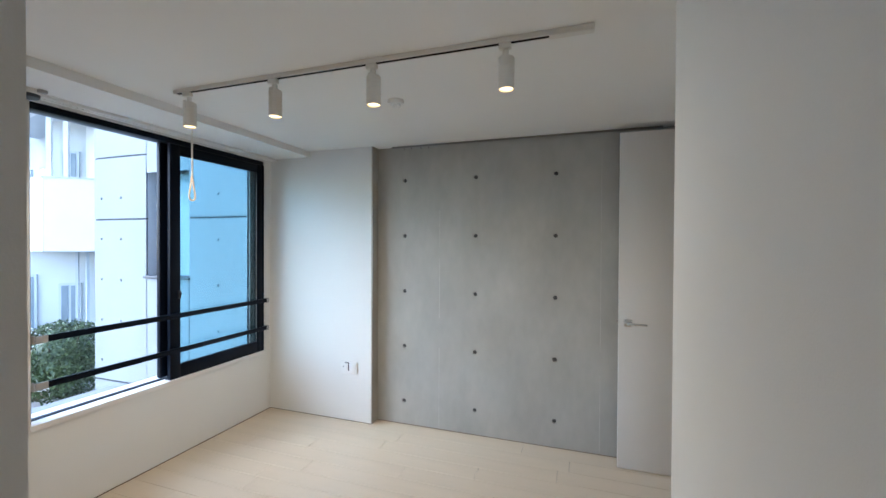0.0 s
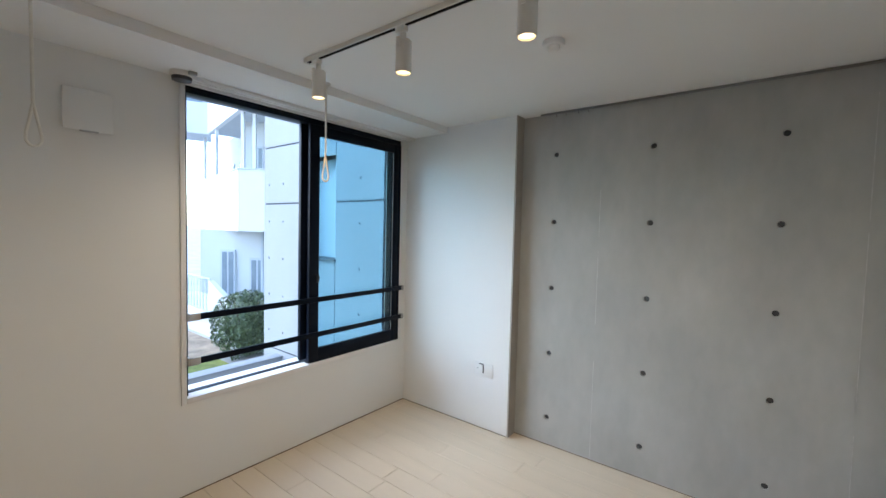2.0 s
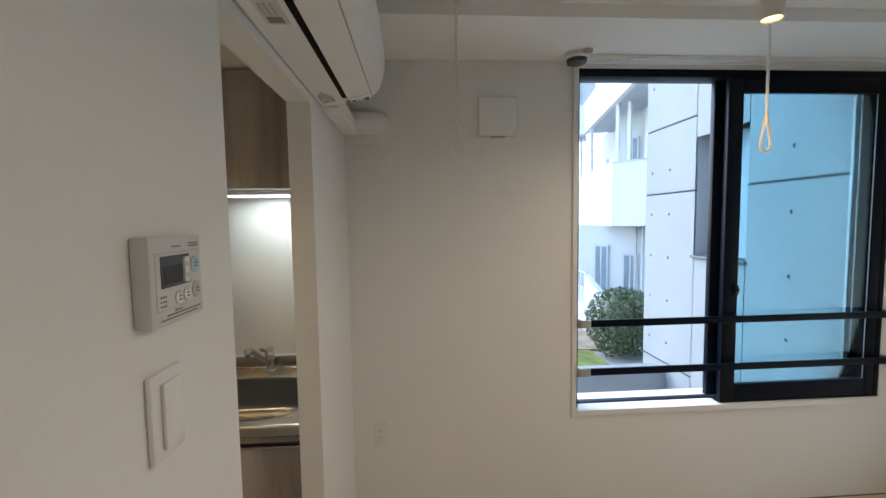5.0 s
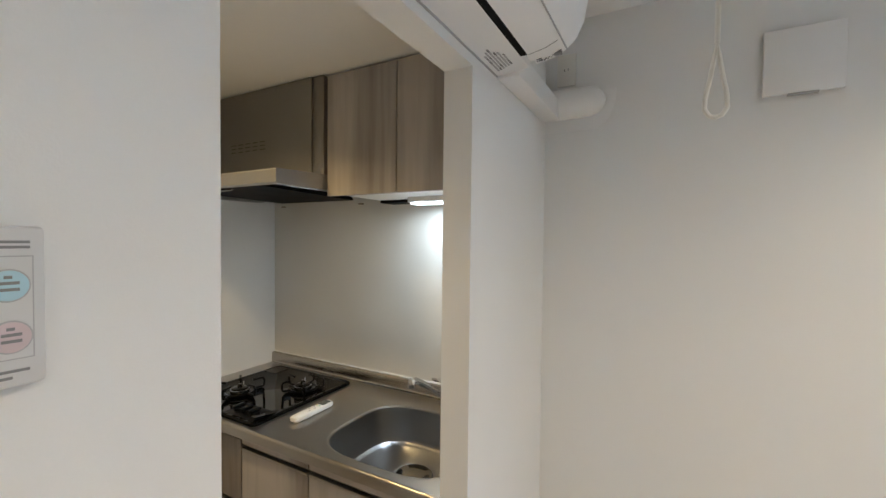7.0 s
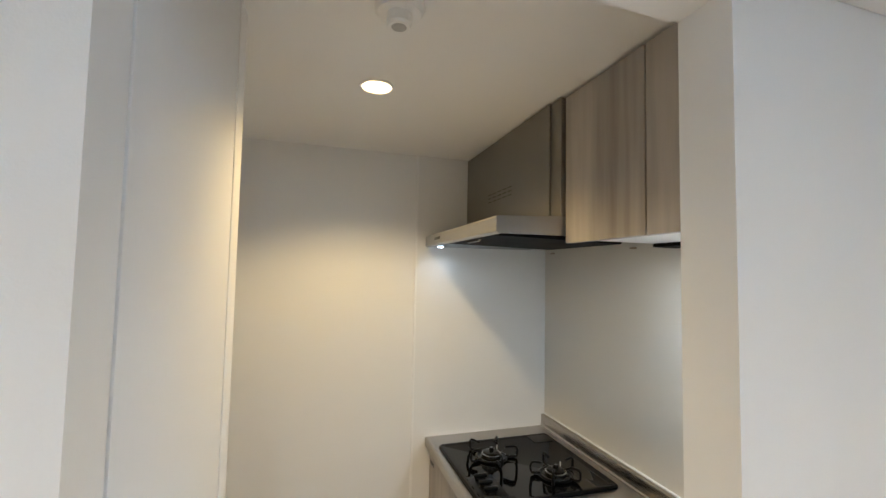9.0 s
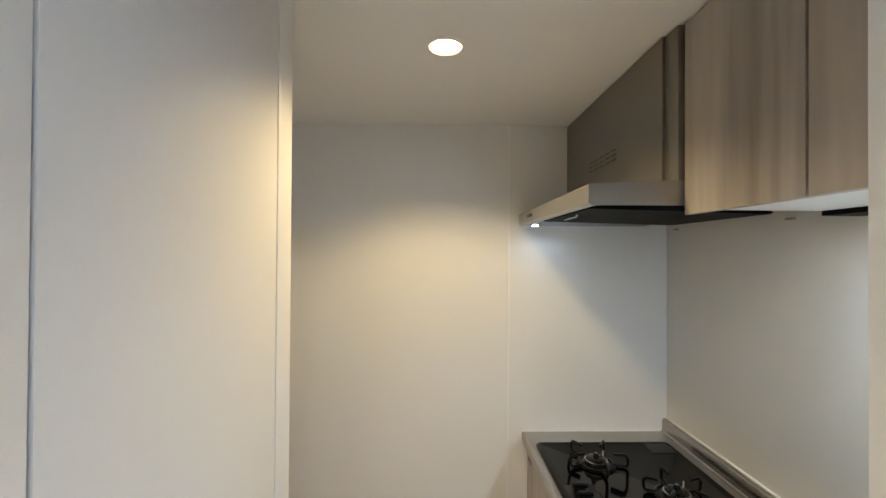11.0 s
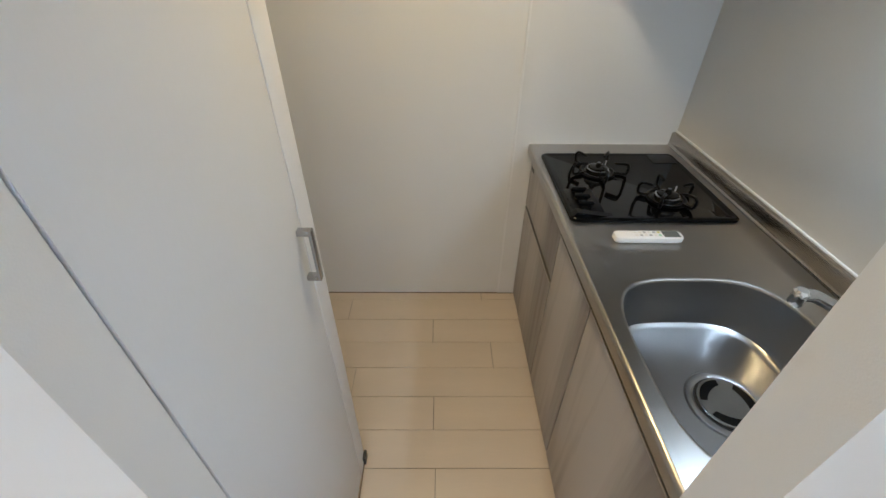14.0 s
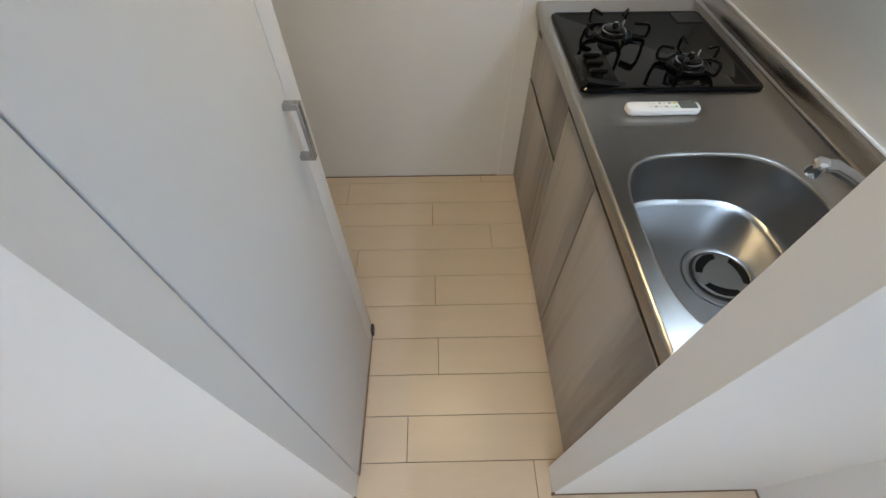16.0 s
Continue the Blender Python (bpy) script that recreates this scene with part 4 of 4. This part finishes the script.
part("housing", boxes((-2.380, -2.300, 0.01, YI - 0.01, 1.766, 1.788), bevel=0.003), PLASTIC, lightb)
part("tube", boxes((-2.372, -2.308, 0.02, YI - 0.02, 1.759, 1.766), bevel=0.002), LED, lightb, "glowing cool tube")

# range hood
hood = thing("range_hood", (-2.15, -0.62, 1.80), "brown-grey range hood with a silver canopy", "range hood")
HY0, HY1 = YE + 0.006, -0.204
part("box", extruded(bmesh.new(), [(BX, 1.858), (-2.034, 1.858), (-2.034, KZ - 0.006), (BX, KZ - 0.006)], "Y", HY0, -0.262), HOODM, hood, "brown-grey front cover")
part("side_frame", boxes((BX, -2.040, -0.262, HY1, 1.858, KZ - 0.006), bevel=0.002), HOODM, hood)
part("side_gap", boxes((BX, -2.085, -0.204, -0.196, 1.80, KZ - 0.006)), DARKP, hood)
can = part("canopy", extruded(bmesh.new(), [(BX, 1.846), (-1.846, 1.838), (-1.846, 1.800), (-1.834, 1.798), (-1.822, 1.804), (-1.822, 1.846), (-1.828, 1.852), (-2.052, 1.861), (BX, 1.861)], "Y", HY0 + 0.004, HY1 - 0.004), HOODS, hood, "silver canopy")
for y0, y1 in ((HY0, HY0 + 0.004), (HY1 - 0.004, HY1)):
    part("side_plate", extruded(bmesh.new(), [(BX + 0.10, 1.803), (-1.830, 1.799), (-1.822, 1.806), (-1.822, 1.850), (-2.052, 1.8615), (BX, 1.8615), (BX, 1.83)], "Y", y0, y1), HOODS, can)
part("underside", boxes((-2.47, -1.848, HY0 + 0.006, HY1 - 0.006, 1.828, 1.8375)), DARKM, hood, "black underside")
part("filter", extruded(bmesh.new(), [(-1.90, 1.812), (-1.90, 1.828), (-2.40, 1.828), (-2.44, 1.806), (-2.43, 1.800)], "Y", -0.90, -0.40), DARKM, hood, "black sloping grease filter")
for y in (-0.94, -0.36):
    part("filter_rail", boxes((-2.42, -1.90, y - 0.006, y + 0.006, 1.818, 1.829), bevel=0.002), SATIN, hood, "thin steel filter rail")
part("filter_handle", tube(bmesh.new(), [(-1.93, -0.74, 1.822), (-1.93, -0.72, 1.806), (-1.93, -0.60, 1.806), (-1.93, -0.58, 1.822)], 0.004, 8), SATIN, hood)
part("fan_ring", turned(bmesh.new(), (-2.13, -0.62, 1.8265), [(0.15, 0.0), (0.148, -0.006), (0.135, -0.007), (0.132, 0.0)], 32), ENAMEL, hood)
for x in (-2.22, -1.98):
    part("clip", turned(bmesh.new(), (x, -0.33, 1.828), [(0.010, 0), (0.009, -0.012), (0, -0.013)], 14), CHROME, hood)
part("switch_bar", boxes((-1.8225, -1.8195, -0.86, -0.78, 1.822, 1.834), bevel=0.001), DARKP, hood)
part("lamp_lens", boxes((-1.884, -1.862, -0.948, -0.926, 1.794, 1.800), bevel=0.002), LED, hood, "small lit lamp lens")
for k in range(5):
    for r in range(3):
        y = -0.755 + 0.048 * k
        # no slots are cut: dark strips paint the shade inside the louvres
        part("louvre", boxes((-2.0345, -2.0325, y, y + 0.030, 1.985 + 0.016 * r, 1.9885 + 0.016 * r)), LOUVREM, hood)
for y in (-0.945, -0.385):
    screw = thing("wall_clip", (XW + 0.01, y, 1.785), "small brown clip on the kitchen panel", "clip", "clips on the panel")
    part("clip", boxes((BX, BX + 0.010, y - 0.014, y + 0.014, 1.782, 1.789), bevel=0.002), WOODB, screw)

# kitchen ceiling
dl = thing("downlight", (-1.478, -0.338, KZ), "recessed warm downlight in the kitchen ceiling", "downlight")
part("rim", turned(bmesh.new(), (-1.478, -0.338, KZ), [(0.054, 0), (0.053, -0.004), (0.046, -0.005), (0.043, 0.0)], 36), PLASTIC, dl)
part("lens", turned(bmesh.new(), (-1.478, -0.338, KZ), [(0.045, -0.002), (0.0, -0.004)], 32), BULB, dl, "glowing warm lens")
al = thing("smoke_detector", (-1.468, 0.072, KZ), "white kitchen alarm with a round grille", "smoke detector")
part("base", turned(bmesh.new(), (-1.468, 0.072, KZ), [(0, 0), (0.052, 0), (0.053, -0.016), (0.046, -0.026), (0, -0.026)]), PLASTIC, al)
part("head", turned(bmesh.new(), (-1.468, 0.072, KZ - 0.026), [(0.026, 0), (0.026, -0.022), (0.022, -0.027), (0, -0.027)]), PLASTIC, al)
part("grille", turned(bmesh.new(), (-1.468, 0.072, KZ - 0.0535), [(0.016, 0), (0.014, -0.001), (0.012, 0.0), (0.010, -0.001), (0.006, 0), (0.0, -0.001)], 24), GREYP, al)

# closet front beside the opening
cl = thing("closet", (-1.12, 0.21, 0), "flush white closet with a tall handled door", "closet")
part("frame", boxes((JL - 0.004, JL + 0.03, -0.082, -0.0095, 0.0, KZ), bevel=0.0015), TRIM, cl)
# brown sheet behind the door, the gap's shade put into its colour
part("door_gap_shade", boxes((JL + 0.014, JL + 0.02, -0.0095, 0.464, 0.0, KZ - 0.002)), SHADEGAP, cl, "brown backing for the shade in the door gap")
cd = part("door", boxes((JL - 0.002, JL + 0.014, -0.0080, 0.4612, 0.010, KZ - 0.006), bevel=0.0012), CLOSET, cl, "plain white closet door")
part("handle", boxes((JL - 0.034, JL - 0.026, 0.009, 0.027, 1.010, 1.142), (JL - 0.028, JL - 0.002, 0.009, 0.027, 1.010, 1.022), (JL - 0.028, JL - 0.002, 0.009, 0.027, 1.130, 1.142), bevel=0.0015), SATIN, cd, "silver bar handle")
part("foot_cap", boxes((JL - 0.014, JL - 0.004, -0.088, -0.052, 0.0, 0.045), bevel=0.002), DARKP, cl)

# ---- floor: boards along x, laid in broken bond ----
floor = structure("floor", boxes((XW - 0.01, XH1 + 0.12, YE - 0.01, YB, -0.15, -0.004), (XW - 0.01, XR + 1.0, YB, YC + 0.15, -0.15, -0.004)), GAP, "pale wooden floor boards with fine dark joints", "floor")
PITCH, LONG, J0 = 0.155, 1.365, 0.427
known = {0: -1.315, -1: -1.95, -2: -1.430, -3: -1.00, -4: -1.420, -5: -1.05, -6: -1.700, -7: -1.410, -8: -0.955, -9: -1.680}
shapes = {}


def board_mesh(w, d):
    key = (round(w, 4), round(d, 4))
    if key not in shapes:
        b = bmesh.new()
        box(b, 0, w, 0, d, -0.012, 0.0)
        up = [e for e in b.edges if e.verts[0].co.z > -0.001 and e.verts[1].co.z > -0.001]
        bmesh.ops.bevel(b, geom=up, offset=0.0012, segments=1, affect="EDGES")
        shapes[key] = mesh_of("floor_board", b, FLOORM)
    return shapes[key]


rng = random.Random(7)
row = -10
while J0 + PITCH * (row - 1) < YC:
    ya, yb = max(YE + 0.008, J0 + PITCH * (row - 1)) + 0.0011, min(YC + 0.02, J0 + PITCH * row) - 0.0011
    x = known.get(row, -1.2 + rng.uniform(-0.68, 0.68))
    while x > XW:
        x -= LONG
    while x < XR + 0.9:
        xa, xb = max(x, XW + 0.004) + 0.0011, min(x + LONG, XR + 0.95 if ya > YB - 0.2 else XH1 + 0.06) - 0.0011
        if xb - xa > 0.01 and yb - ya > 0.008:
            ob = new("floor_board", board_mesh(xb - xa, yb - ya))
            ob.location = (xa, ya, 0.0)
            ob.parent = floor
        x += LONG
    row += 1

gap = []
for x0, x1, y0, y1 in ((JL + 0.002, 0.0, YO, YO + 0.004), (XW, JR - 0.002, YO, YO + 0.004), (XP, XR, YC - 0.004, YC), (XW, XP, YP - 0.004, YP), (XW, XW + 0.004, YO + 0.004, YP - 0.004), (-1.876, -1.872, YE + 0.006, YI - 0.01), (JL - 0.008, JL - 0.004, -0.082, 0.464)):
    gap.append((x0, x1, y0, y1, 0.0, 0.004))
for x, y in ((JL, YO), (JR, YO), (XH1, YB)):
    gap.append((x - 0.003, x + 0.003, y - 0.003, y + 0.0045, 0.0, 0.034))
structure("trim_floor_gap", boxes(*gap), GAP, "thin dark gap where floor meets walls", "trim")

# ---- outdoors ----
structure("ground", boxes((-400, 300, -300, 300, -1.25, -1.05)), GROUND, "pale paved ground round the buildings", "ground")
structure("lawn", boxes((-8.3, -5.2, -4.0, 4.35, -1.05, -1.02)), LAWN, "strip of bright lawn outside the window", "lawn")
structure("soil_bed", boxes((-14.5, -8.3, -3.0, 4.80, -1.05, -1.01)), SOIL, "brown bare soil bed", "soil")
structure("garden_wall", boxes((-5.08, -4.93, -6.0, 3.80, -1.05, -0.165), (-5.10, -4.91, -6.0, 3.80, -0.165, -0.145), bevel=0.004), OUTCONC, "pale low garden wall outside the window", "wall")
annex = thing("concrete_building", (-4.0, 5.0, -1.05), "pale bare concrete wing with cone holes and joints", "building")
WY = 3.80
part("core", boxes((-5.40, -4.49, WY + 0.02, 8.0, -1.05, 7.0), (-3.81, -2.72, WY + 0.02, 8.0, -1.05, 7.0), (-4.49, -3.81, WY + 0.45, 8.0, -1.05, 7.0)), OUTCONC, annex)


def cast(x0, x1, z0, z1, us, vs):
    vs = [v for v in vs if z0 + 0.06 < v < z1 - 0.06]
    bm = pierced(bmesh.new(), x0, x1, z0, z1, us, vs, 0.017, 0.014, lambda u, v, d: (u, WY + d, v)) if us and vs else boxes((x0, x1, WY, WY + 0.019, z0, z1))
    part("panel", bm, OUTCONC, annex)
    for u in us:
        for v in vs:
            part("cone_plug", turned(bmesh.new(), (u, WY + 0.013, v), [(0.0, -0.001), (0.0142, 0.0)], 10, "Y"), HOLE, annex)


lefts = [1.166 + 0.505 * k for k in range(-4, 8)]
rights = [0.648 + 0.508 * k for k in range(-3, 9)]
for z0, z1 in ((-1.05, -0.101), (-0.079, 1.903), (1.925, 2.671), (2.693, 6.9)):
    cast(-5.41, -4.495, z0, z1, (-5.28, -4.93), lefts)
for z0, z1 in ((-1.05, 1.903), (1.925, 6.9)):
    cast(-3.805, -2.72, z0, z1, (-3.374, ), rights)
cast(-4.485, -3.815, -1.05, 1.205, (), ())
cast(-4.485, -3.815, 2.46, 6.9, (), ())
for z in (-0.090, 1.914, 2.682):
    part("joint_sealant", boxes((-5.405, -4.49, WY + 0.006, WY + 0.0195, z - 0.009, z + 0.009)), SEALANT, annex, "dark joint sealant")
part("joint_sealant", boxes((-3.81, -2.73, WY + 0.006, WY + 0.0195, 1.905, 1.923)), SEALANT, annex, "dark joint sealant")
part("slot_sill", boxes((-4.51, -3.79, WY - 0.03, WY + 0.45, 1.205, 1.235), bevel=0.004), SILLM, annex, "dark metal sill")
part("recess_back", boxes((-4.485, -3.815, WY + 0.20, WY + 0.44, 1.235, 2.46)), OUTGREY, annex, "pale back of the tall recess")

flats = thing("apartment_building", (-13.0, 8.5, -1.05), "white rendered apartment building with balconies", "building")


def along(p, q, back, z0, z1, thick):
    """A wall strip from p to q, set back from that line."""
    d = (Vector(q) - Vector(p)).normalized()
    n = Vector((-d.y, d.x))
    if n.y < 0:
        n = -n
    a, b = Vector(p) + n * back, Vector(q) + n * back
    bm = bmesh.new()
    return extruded(bm, [tuple(a), tuple(b), tuple(b + n * thick), tuple(a + n * thick)], "Z", z0, z1)


def opening(p, q, back, s0, s1, z0, z1, wall_part):
    """A window with frame and pane on that strip, s metres from p."""
    d = (Vector(q) - Vector(p)).normalized()
    a, b = Vector(p) + d * s0, Vector(p) + d * s1
    w = part("window", along(a, b, back - 0.05, z0, z1, 0.06), OUTGREY, wall_part)
    mid = (a + b) / 2
    for u, v in ((a + d * 0.06, mid - d * 0.03), (mid + d * 0.03, b - d * 0.06)):
        part("pane", along(u, v, back - 0.06, z0 + 0.06, z1 - 0.06, 0.012), OUTWIN, w)


P1 = Vector((-11.38, 6.32))
RD, LD = Vector((0.78, 0.62)).normalized(), Vector((-0.98, 0.19)).normalized()
P0, P2 = P1 + RD * 7.0, P1 + LD * 6.5
WS, WM = P1 - RD * 1.75, P1 - RD * 0.5
Q0, Q1, Q2 = Vector((-15.2, 7.08)), Vector((-7.4, 5.43)), Vector((-16.3, 4.8))
# lighter copy of the white render, sunlight put into the colour
OUTBAND = mat("sunlit_white_render", (0.72, 0.72, 0.71), 0.8, var=0.02, scale=0.8, fine=60, bump=0.1)
# walls behind the balconies, with their windows
for p, q, back, z0, z1, wins in (
        (WS, P0, 1.15, -1.05, 1.42, ((0.62, 1.08, -0.65, 0.82), (1.52, 1.98, -0.65, 0.58), (3.4, 4.6, -0.65, 0.8))),
        (WM, P0, 1.15, 1.42, 4.85, ((0.31, 0.70, 3.25, 3.98), (2.2, 3.4, 2.4, 3.98))),
        (P1, P2, 1.0, 1.42, 4.85, ((1.2, 2.0, 2.4, 3.85), (2.9, 3.7, 2.4, 3.85), (4.4, 5.6, 2.4, 3.85))),
        (P1 + LD * 1.6, P2, 0.4, -1.05, 1.42, ((0.3, 1.0, -0.9, 0.9), (2.0, 3.0, -0.9, 0.9)))):
    w = part("wall", along(p, q, back, z0, z1, 0.3), OUTWHITE, flats)
    for s0, s1, a, b in wins:
        opening(p, q, back, s0, s1, a, b, w)
# second storey balcony, turning the corner
for p, q, d, posts in ((P1, P0, RD, (0.02, 0.34, 1.4, 3.4)), (P1, P2, LD, (2.85, 4.6))):
    part("slab", along(p, q, 0.10, 1.44, 1.58, 1.05), OUTGREY, flats)
    part("balcony", along(p, q, -0.04, 1.42, 3.13, 0.13), OUTBAND, flats, "white balcony wall with sunlight put into its colour")
    part("coping", along(p, q, -0.06, 3.13, 3.17, 0.18), OUTWHITE, flats)
    for s0 in posts:
        a = p + d * s0
        part("post", along(a, a + d * 0.09, 0.02, 3.17, 4.72, 0.09), OUTBAND, flats)
    for s0 in (0.22, 1.34):
        a = p + d * s0
        part("down_pipe", along(a, a + d * 0.06, 0.85, -1.05, 1.40, 0.06), OUTGREY, flats)
# third storey: a straight band that oversails the corner, with its soffit
for p, q, deep in ((Q0, Q1, 2.6), (Q2, Q0, 1.6)):
    part("soffit", along(p, q, 0.10, 4.72, 4.84, deep), OUTGREY, flats)
    part("balcony", along(p, q, -0.04, 4.70, 5.75, 0.14), OUTBAND, flats, "white balcony wall with sunlight put into its colour")
    d = (Vector(q) - Vector(p)).normalized()
    for k in range(12):
        a = Vector(p) + d * (0.1 + 0.14 * k)
        part("rail_bar", along(a, a + d * 0.025, 0.0, 5.75, 6.75, 0.03), OUTGREY, flats)
    part("rail_bar", along(p, q, 0.0, 6.75, 6.80, 0.04), OUTGREY, flats)
    w = part("wall", along(p, q, 1.5, 4.84, 8.2, 0.3), OUTWHITE, flats)
    opening(p, q, 1.5, 0.9, 2.3, 5.2, 7.2, w)
part("roof", along(Q0, Q1, -0.3, 8.2, 8.4, 4.5), OUTGREY, flats)
stair = thing("garden_stair", (-10.0, 4.9, -1.05), "white outdoor stair with a railed landing", "stair")
part("cheek", extruded(bmesh.new(), [(-9.8, 0.32), (-8.9, -0.02), (-8.25, -0.62), (-8.25, -1.05), (-8.75, -1.05), (-9.8, -0.50)], "Y", 4.85, 4.97), OUTWHITE, stair, "white sloping stair cheek")
part("landing", boxes((-13.2, -9.8, 4.85, 5.9, -0.62, -0.42), (-13.0, -9.9, 4.95, 5.8, -1.05, -0.62)), OUTWHITE, stair)
part("hand_rail", tube(bmesh.new(), [(-13.2, 4.90, 0.34), (-9.8, 4.90, 0.34)], 0.022, 8), OUTGREY, stair)
for k in range(20):
    x = -13.1 + 0.17 * k
    part("baluster", tube(bmesh.new(), [(x, 4.90, -0.42), (x, 4.90, 0.33)], 0.011, 6), OUTGREY, stair)
for k in range(5):
    part("step", boxes((-9.8 + 0.26 * k, -9.54 + 0.26 * k, 4.97, 5.9, -1.05, -0.48 - 0.1 * k)), OUTGREY, stair)


def bush(cx, cy, w, d, z0, z1, label, seed):
    """A clipped bush: stems, and a crown of many small leaves with an uneven outline."""
    t = thing("bush", (cx, cy, z0), label, "bush")
    r = random.Random(seed)
    bm = bmesh.new()
    for k in range(7):
        a = 2 * math.pi * k / 7
        tube(bm, [(cx + 0.04 * math.cos(a), cy + 0.04 * math.sin(a), z0), (cx + 0.22 * w * math.cos(a), cy + 0.22 * d * math.sin(a), (z0 + z1) / 2), (cx + 0.40 * w * math.cos(a), cy + 0.40 * d * math.sin(a), z1 - 0.15)], 0.012, 6)
    part("stems", bm, BARK, t)
    verts, faces = [], []
    for k in range(5200):
        u = Vector((r.gauss(0, 1), r.gauss(0, 1), r.gauss(0, 1))).normalized()
        e = 3.2
        g = (abs(u.x) ** e + abs(u.y) ** e + abs(u.z) ** e) ** (-1 / e)
        lump = 0.95 + 0.14 * noise.noise(u * 3.1 + Vector((seed, 0, 0)))
        s = g * lump * (0.72 + 0.29 * r.random() ** 0.5)
        p = Vector((cx + u.x * s * w / 2, cy + u.y * s * d / 2, (z0 + z1) / 2 + u.z * s * (z1 - z0) / 2))
        if p.z < z0 + 0.03:
            continue
        out = (u + 0.8 * Vector((r.gauss(0, 1), r.gauss(0, 1), r.gauss(0, 1)))).normalized()
        side = out.orthogonal().normalized()
        side = (Matrix.Rotation(r.uniform(0, 6.28), 3, out) @ side)
        other = out.cross(side)
        size = r.uniform(0.022, 0.045)
        i = len(verts)
        verts += [p - side * size, p + other * size * 0.5 + out * 0.006, p + side * size, p - other * size * 0.5 + out * 0.006]
        faces.append((i, i + 1, i + 2, i + 3))
    me = bpy.data.meshes.new("crown")
    me.from_pydata([tuple(v - BASE[t]) for v in verts], [], faces)
    me.materials.append(LEAF)
    ob = new("crown", me)
    ob.parent = t
    tagged(ob, "dense small dark green leaves", kind="stuff")
    core = bmesh.new()
    bmesh.ops.create_icosphere(core, subdivisions=3, radius=1, matrix=Matrix.LocRotScale((cx, cy, (z0 + z1) / 2), None, (w * 0.36, d * 0.36, (z1 - z0) * 0.38)))
    for v in core.verts:
        v.co += 0.06 * noise.noise(v.co * 4) * (v.co - Vector((cx, cy, (z0 + z1) / 2))).normalized()
    part("inner_foliage", core, LEAF, t)
    return t


bush(-8.0, 4.85, 1.1, 1.25, -1.03, 0.27, "clipped dark green bush on the lawn", 3)
bush(-8.6, 3.25, 1.0, 0.75, -1.03, 0.30, "small clipped green bush by the lawn", 5)
